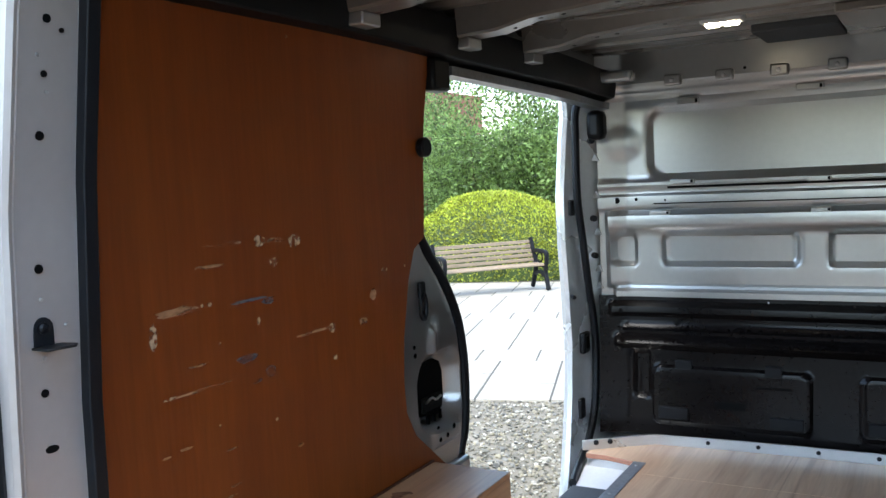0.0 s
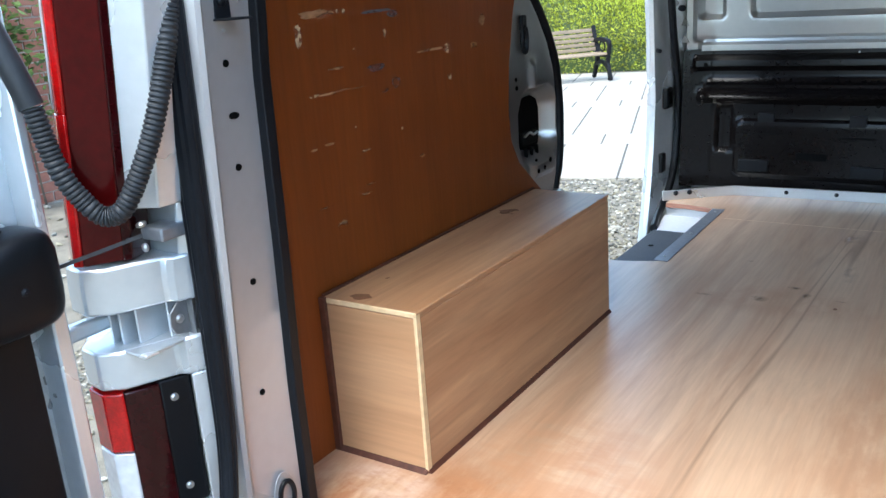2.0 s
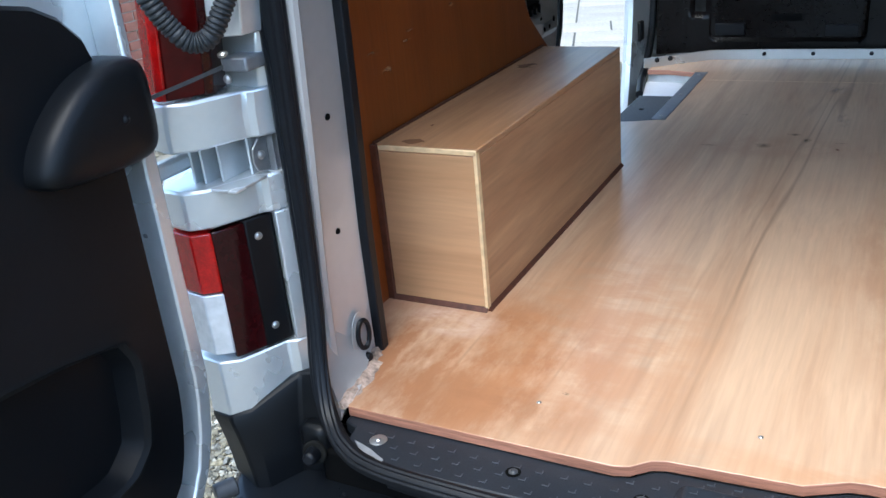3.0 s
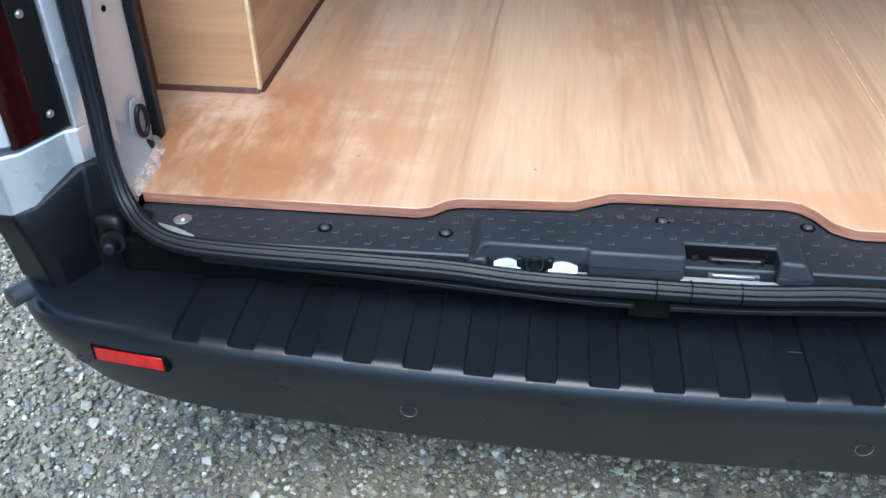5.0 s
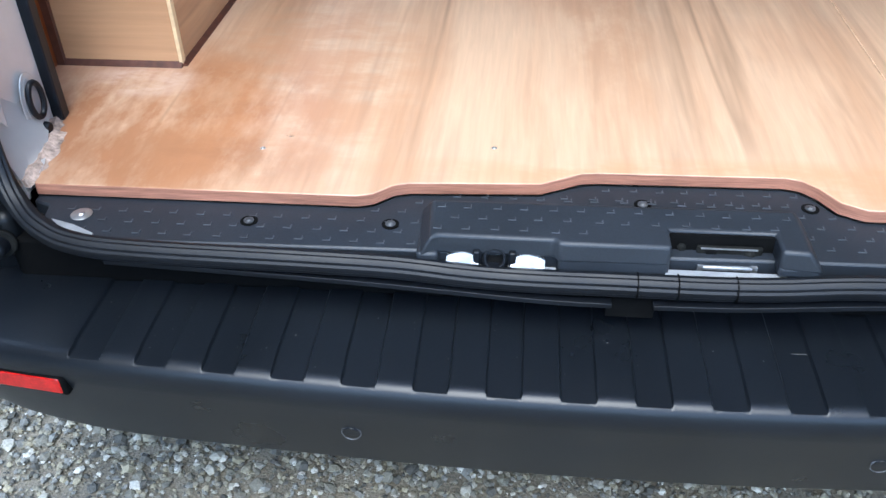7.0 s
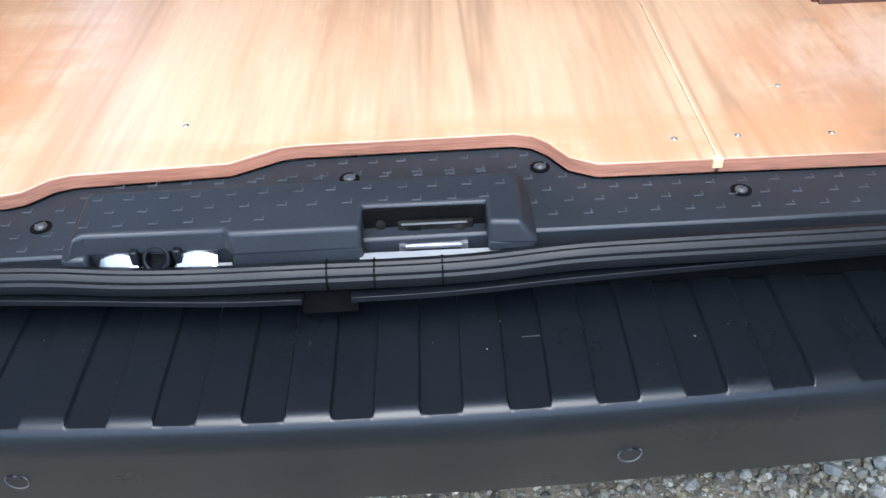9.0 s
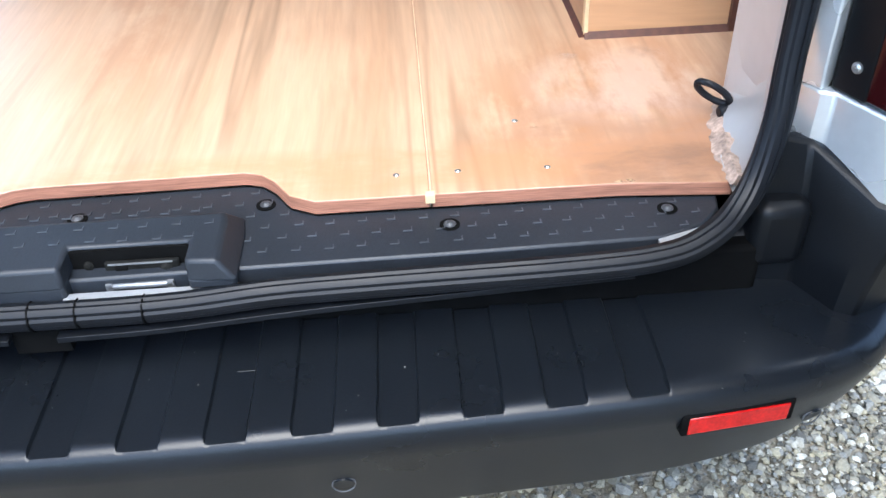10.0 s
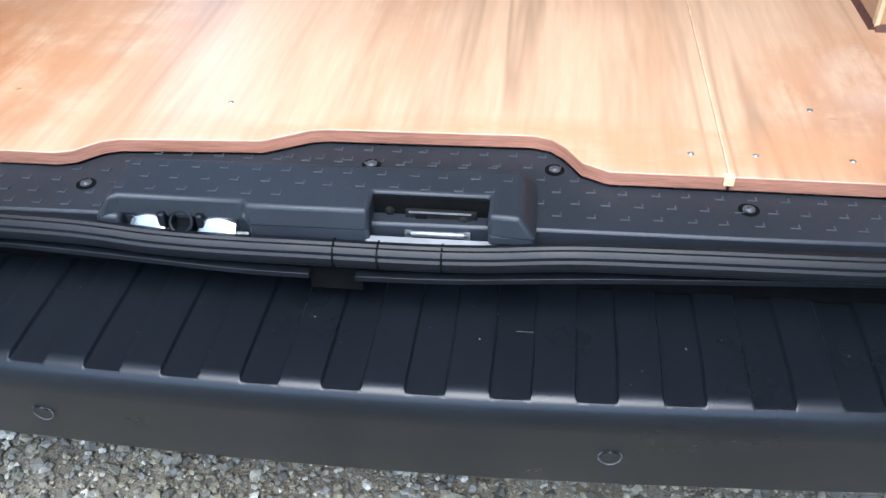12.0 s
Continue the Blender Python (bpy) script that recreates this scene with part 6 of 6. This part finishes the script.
for x in (-L + 0.03, L - 0.03):
    for name, line in (("front_leg", [(x, -0.25, 0.0), (x, -0.215, 0.12), (x, -0.17, 0.24), (x, -0.20, 0.35)]), ("back_leg", [(x, 0.27, 0.0), (x, 0.20, 0.15), (x, 0.14, 0.30), (x, 0.16, 0.40), (x, 0.29, 0.72)]), ("arm_rest", [(x, 0.20, 0.52), (x, 0.05, 0.55), (x, -0.16, 0.54), (x, -0.225, 0.50), (x, -0.205, 0.35)]), ("seat_rail", [(x, -0.21, 0.335), (x, 0.15, 0.335)]), ("leg_brace", [(x, -0.19, 0.18), (x, 0.0, 0.24), (x, 0.18, 0.2)])):
        bench_part(name, sweep(bmesh.new(), smooth_line(line, 5), [(-0.024, -0.026), (0.024, -0.026), (0.024, 0.026), (-0.024, 0.026)], up=(1, 0, 0)), IRON)
    pts = [(x, 0.0 + 0.09 * math.cos(a), 0.45 + 0.07 * math.sin(a)) for a in [k * math.pi / 6 for k in range(13)]]
    bench_part("arm_scroll", sweep(bmesh.new(), pts, ring(6, 0.012), up=(1, 0, 0)), IRON)
    bench_part("foot", boxes((x - 0.025, x + 0.025, -0.28, -0.21, 0.0, 0.025)), IRON)


# hedge, shrubs and trees
def leaves(bm, rng, count, place, size, long=1.7):
    """Single folded leaves at places given by place(rng) as point and outward direction."""
    for _ in range(count):
        p, out = place(rng)
        d = (out + Vector((rng.uniform(-1, 1), rng.uniform(-1, 1), rng.uniform(-0.6, 0.9))) * 0.9).normalized()
        s_ = d.cross(Vector((rng.uniform(-1, 1), rng.uniform(-1, 1), rng.uniform(-1, 1)))).normalized()
        k = size * rng.uniform(0.6, 1.3)
        n_ = s_.cross(d) * k * 0.12
        a, b = p, p + d * k * long
        m_ = p + d * k * long * 0.5
        va, vb, vl, vr = bm.verts.new(a), bm.verts.new(b), bm.verts.new(m_ + s_ * k * 0.42 + n_), bm.verts.new(m_ - s_ * k * 0.42 + n_)
        bm.faces.new((va, vl, vb))
        bm.faces.new((va, vb, vr))


def leaf_shade(m, lo, hi, back=0.35):
    n, l = m.node_tree.nodes, m.node_tree.links
    g, r, s_ = n.new("ShaderNodeNewGeometry"), n.new("ShaderNodeMapRange"), n.new("ShaderNodeVectorMath")
    r.inputs["To Min"].default_value, r.inputs["To Max"].default_value = lo, hi
    s_.operation = "SCALE"
    b = n["Principled BSDF"]
    l.new(g.outputs["Random Per Island"], r.inputs["Value"])
    l.new(b.inputs["Base Color"].links[0].from_socket, s_.inputs[0])
    l.new(r.outputs[0], s_.inputs["Scale"])
    l.new(s_.outputs[0], b.inputs["Base Color"])
    t, mix = n.new("ShaderNodeBsdfTranslucent"), n.new("ShaderNodeMixShader")
    l.new(s_.outputs[0], t.inputs[0])
    mix.inputs[0].default_value = back
    l.new(b.outputs[0], mix.inputs[1])
    l.new(t.outputs[0], mix.inputs[2])
    l.new(mix.outputs[0], n["Material Output"].inputs[0])


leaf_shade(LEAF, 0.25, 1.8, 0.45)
leaf_shade(LEAF_Y, 0.3, 1.6)


def hedge_top(x):
    return float(np.interp(x, (-9, -7.6, -7.2, -6.9, -6.5, -6.0, -5.6, -5.3, -4.9, -4.0, -2.5), (0.5, 0.6, 0.85, 1.12, 1.20, 1.18, 1.03, 0.89, 0.79, 0.6, 0.4)))


def hedge_spot(r):
    x = r.uniform(-9.8, -2.8)
    a = r.uniform(-0.25, math.pi * 0.75)
    base, top_ = -0.26, hedge_top(x)
    bulge = 1 + 0.05 * math.sin(x * 3.1) + 0.04 * math.sin(x * 7.7 + 1)
    y = 12.75 - 0.95 * math.cos(a) * bulge + 0.36 * (x + 6)
    z = base + (top_ - base) * (0.35 + 0.65 * math.sin(a)) if a > 0 else base + (top_ - base) * 0.35 * (1 + a / 0.25)
    o = Vector((0, -math.cos(a), max(0.1, math.sin(a))))
    return Vector((x, y, z)) - o * r.random() ** 2 * 0.12, o


hedge = thing("hedge", (-6.2, 12.6, ground_z(12.6)), "clipped golden-green rounded hedge behind the bench", "hedge")
bm = bmesh.new()
leaves(bm, random.Random(31), 42000, hedge_spot, 0.030)
part("foliage", bm, LEAF_Y, hedge, smooth=False)
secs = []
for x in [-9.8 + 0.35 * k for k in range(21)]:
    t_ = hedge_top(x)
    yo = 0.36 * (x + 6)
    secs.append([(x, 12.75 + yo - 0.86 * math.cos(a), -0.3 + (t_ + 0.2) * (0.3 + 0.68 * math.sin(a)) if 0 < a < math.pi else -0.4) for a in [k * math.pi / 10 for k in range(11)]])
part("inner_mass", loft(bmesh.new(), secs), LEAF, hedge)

rngs = random.Random(77)
for k, (x, y, r, h, n_) in enumerate(((-10.5, 17.0, 1.9, 3.2, 4200), (-8.3, 16.0, 1.7, 2.8, 4800), (-6.4, 16.6, 1.8, 3.1, 4800), (-4.4, 16.2, 1.6, 2.6, 3600), (-9.6, 20.5, 2.4, 5.4, 4200), (-7.0, 20.0, 2.3, 5.0, 4200), (-4.4, 20.5, 2.3, 5.2, 3600), (-2.6, 17.5, 1.8, 3.0, 2200), (-12.4, 19.0, 2.3, 4.2, 2600))):
    gz = ground_z(y)
    tall = h > 4
    shrub = thing("tree" if tall else "shrub", (x, y, gz), "tall loose green tree behind the hedge" if tall else "dense green broad-leaved shrub behind the hedge", "tree" if tall else "shrub", "garden trees" if tall else "garden shrubs")
    clumps = [Vector((x + rngs.uniform(-r, r) * 0.75, y + rngs.uniform(-r, r) * 0.6, gz + rngs.uniform(0.25 if not tall else 1.0, h * 0.92))) for _ in range(26)]
    for i, c in enumerate(clumps[:6]):
        mid = Vector((x, y, gz)).lerp(c, 0.55) + Vector((rngs.uniform(-0.2, 0.2), rngs.uniform(-0.2, 0.2), -0.1))
        ln = smooth_line([(x + 0.1 * (i - 3) * 0.5, y, gz - 0.05), mid, c], 4)
        part("stem", sweep(bmesh.new(), ln, ring(6, 0.05 if tall else 0.03), radii=[1 - 0.8 * q / (len(ln) - 1) for q in range(len(ln))]), BARK, shrub)

    def spot(rr, cl=clumps, rad=r):
        c = rr.choice(cl)
        d = Vector((rr.gauss(0, 1), rr.gauss(0, 1), rr.gauss(0, 0.8)))
        d = d.normalized()
        return c + d * rad * 0.42 * rr.random() ** 0.45, d

    bm = bmesh.new()
    leaves(bm, random.Random(100 + k), round(n_ * 4.2), spot, 0.052 if not tall else 0.062, 1.9)
    part("crown", bm, LEAF, shrub, smooth=False)

# brick wall and house gable beyond
wall = thing("brick_wall", (-5.6, 2.6, 0), "weathered red brick garden wall beside the gravel", "wall")
part("wall_core", boxes((-5.85, -5.612, 0.2, 4.6, -0.02, 1.72)), MORTAR, wall)
bm = boxes((0, 0.02, -0.1045, 0.1045, -0.0325, 0.0325))
bmesh.ops.recalc_face_normals(bm, faces=bm.faces)
bme = bpy.data.meshes.new("brick")
bm.to_mesh(bme)
bm.free()
bme.materials.append(BRICK)
for j in range(22):
    for i in range(13):
        ob = new("brick", bme)
        ob.location = (-5.62 + 5.6 + rng.uniform(-0.003, 0.002), 1.62 + 0.225 * (i + 0.5 * (j % 2)) - 2.6, 0.04 + 0.0755 * j)
        ob.parent = wall
rest = bmesh.new()
for j in range(22):
    for i in range(19):
        y = 1.62 + 0.225 * (i - 14 + 0.5 * (j % 2))
        if 0.3 < y < 1.5:
            box(rest, -5.62, -5.60, y - 0.1045, y + 0.1045, 0.0075 + 0.0755 * j, 0.0725 + 0.0755 * j)
tagged(part("brickwork", rest, BRICK, wall), kind="stuff")
plant = thing("climbing_plant", (-5.57, 2.55, 0.0), "thin leafy climber growing up the brick wall", "plant")
prng = random.Random(61)
for k in range(4):
    ln = smooth_line([(-5.58, 2.35 + 0.14 * k, 0.0), (-5.57, 2.38 + 0.13 * k + prng.uniform(-0.1, 0.1), 0.5), (-5.56, 2.4 + 0.12 * k + prng.uniform(-0.15, 0.15), 1.0), (-5.57, 2.4 + 0.12 * k + prng.uniform(-0.2, 0.2), 1.5)], 4)
    part("stem", sweep(bmesh.new(), ln, ring(5, 0.008)), BARK, plant)
bm = bmesh.new()
leaves(bm, prng, 900, lambda r: (Vector((-5.55 + r.uniform(-0.02, 0.10), r.gauss(2.55, 0.2), r.uniform(0.55, 1.5))), Vector((1, r.uniform(-1, 1), 0.2)).normalized()), 0.045)
part("foliage", bm, LEAF, plant, smooth=False)
house = thing("house", (-19.5, 26, -0.4), "distant house gable with a grey tiled roof", "house")
part("gable_wall", boxes((-24, -15.6, 25.5, 31, -0.4, 4.6)), BRICK, house)
bm = prism(bmesh.new(), [(-24.4, 25.0, 4.5), (-15.2, 25.0, 4.5), (-15.2, 28.3, 7.4), (-24.4, 28.3, 7.4)], (0, 0.25, 0.1))
part("roof", bm, MORTAR, house)
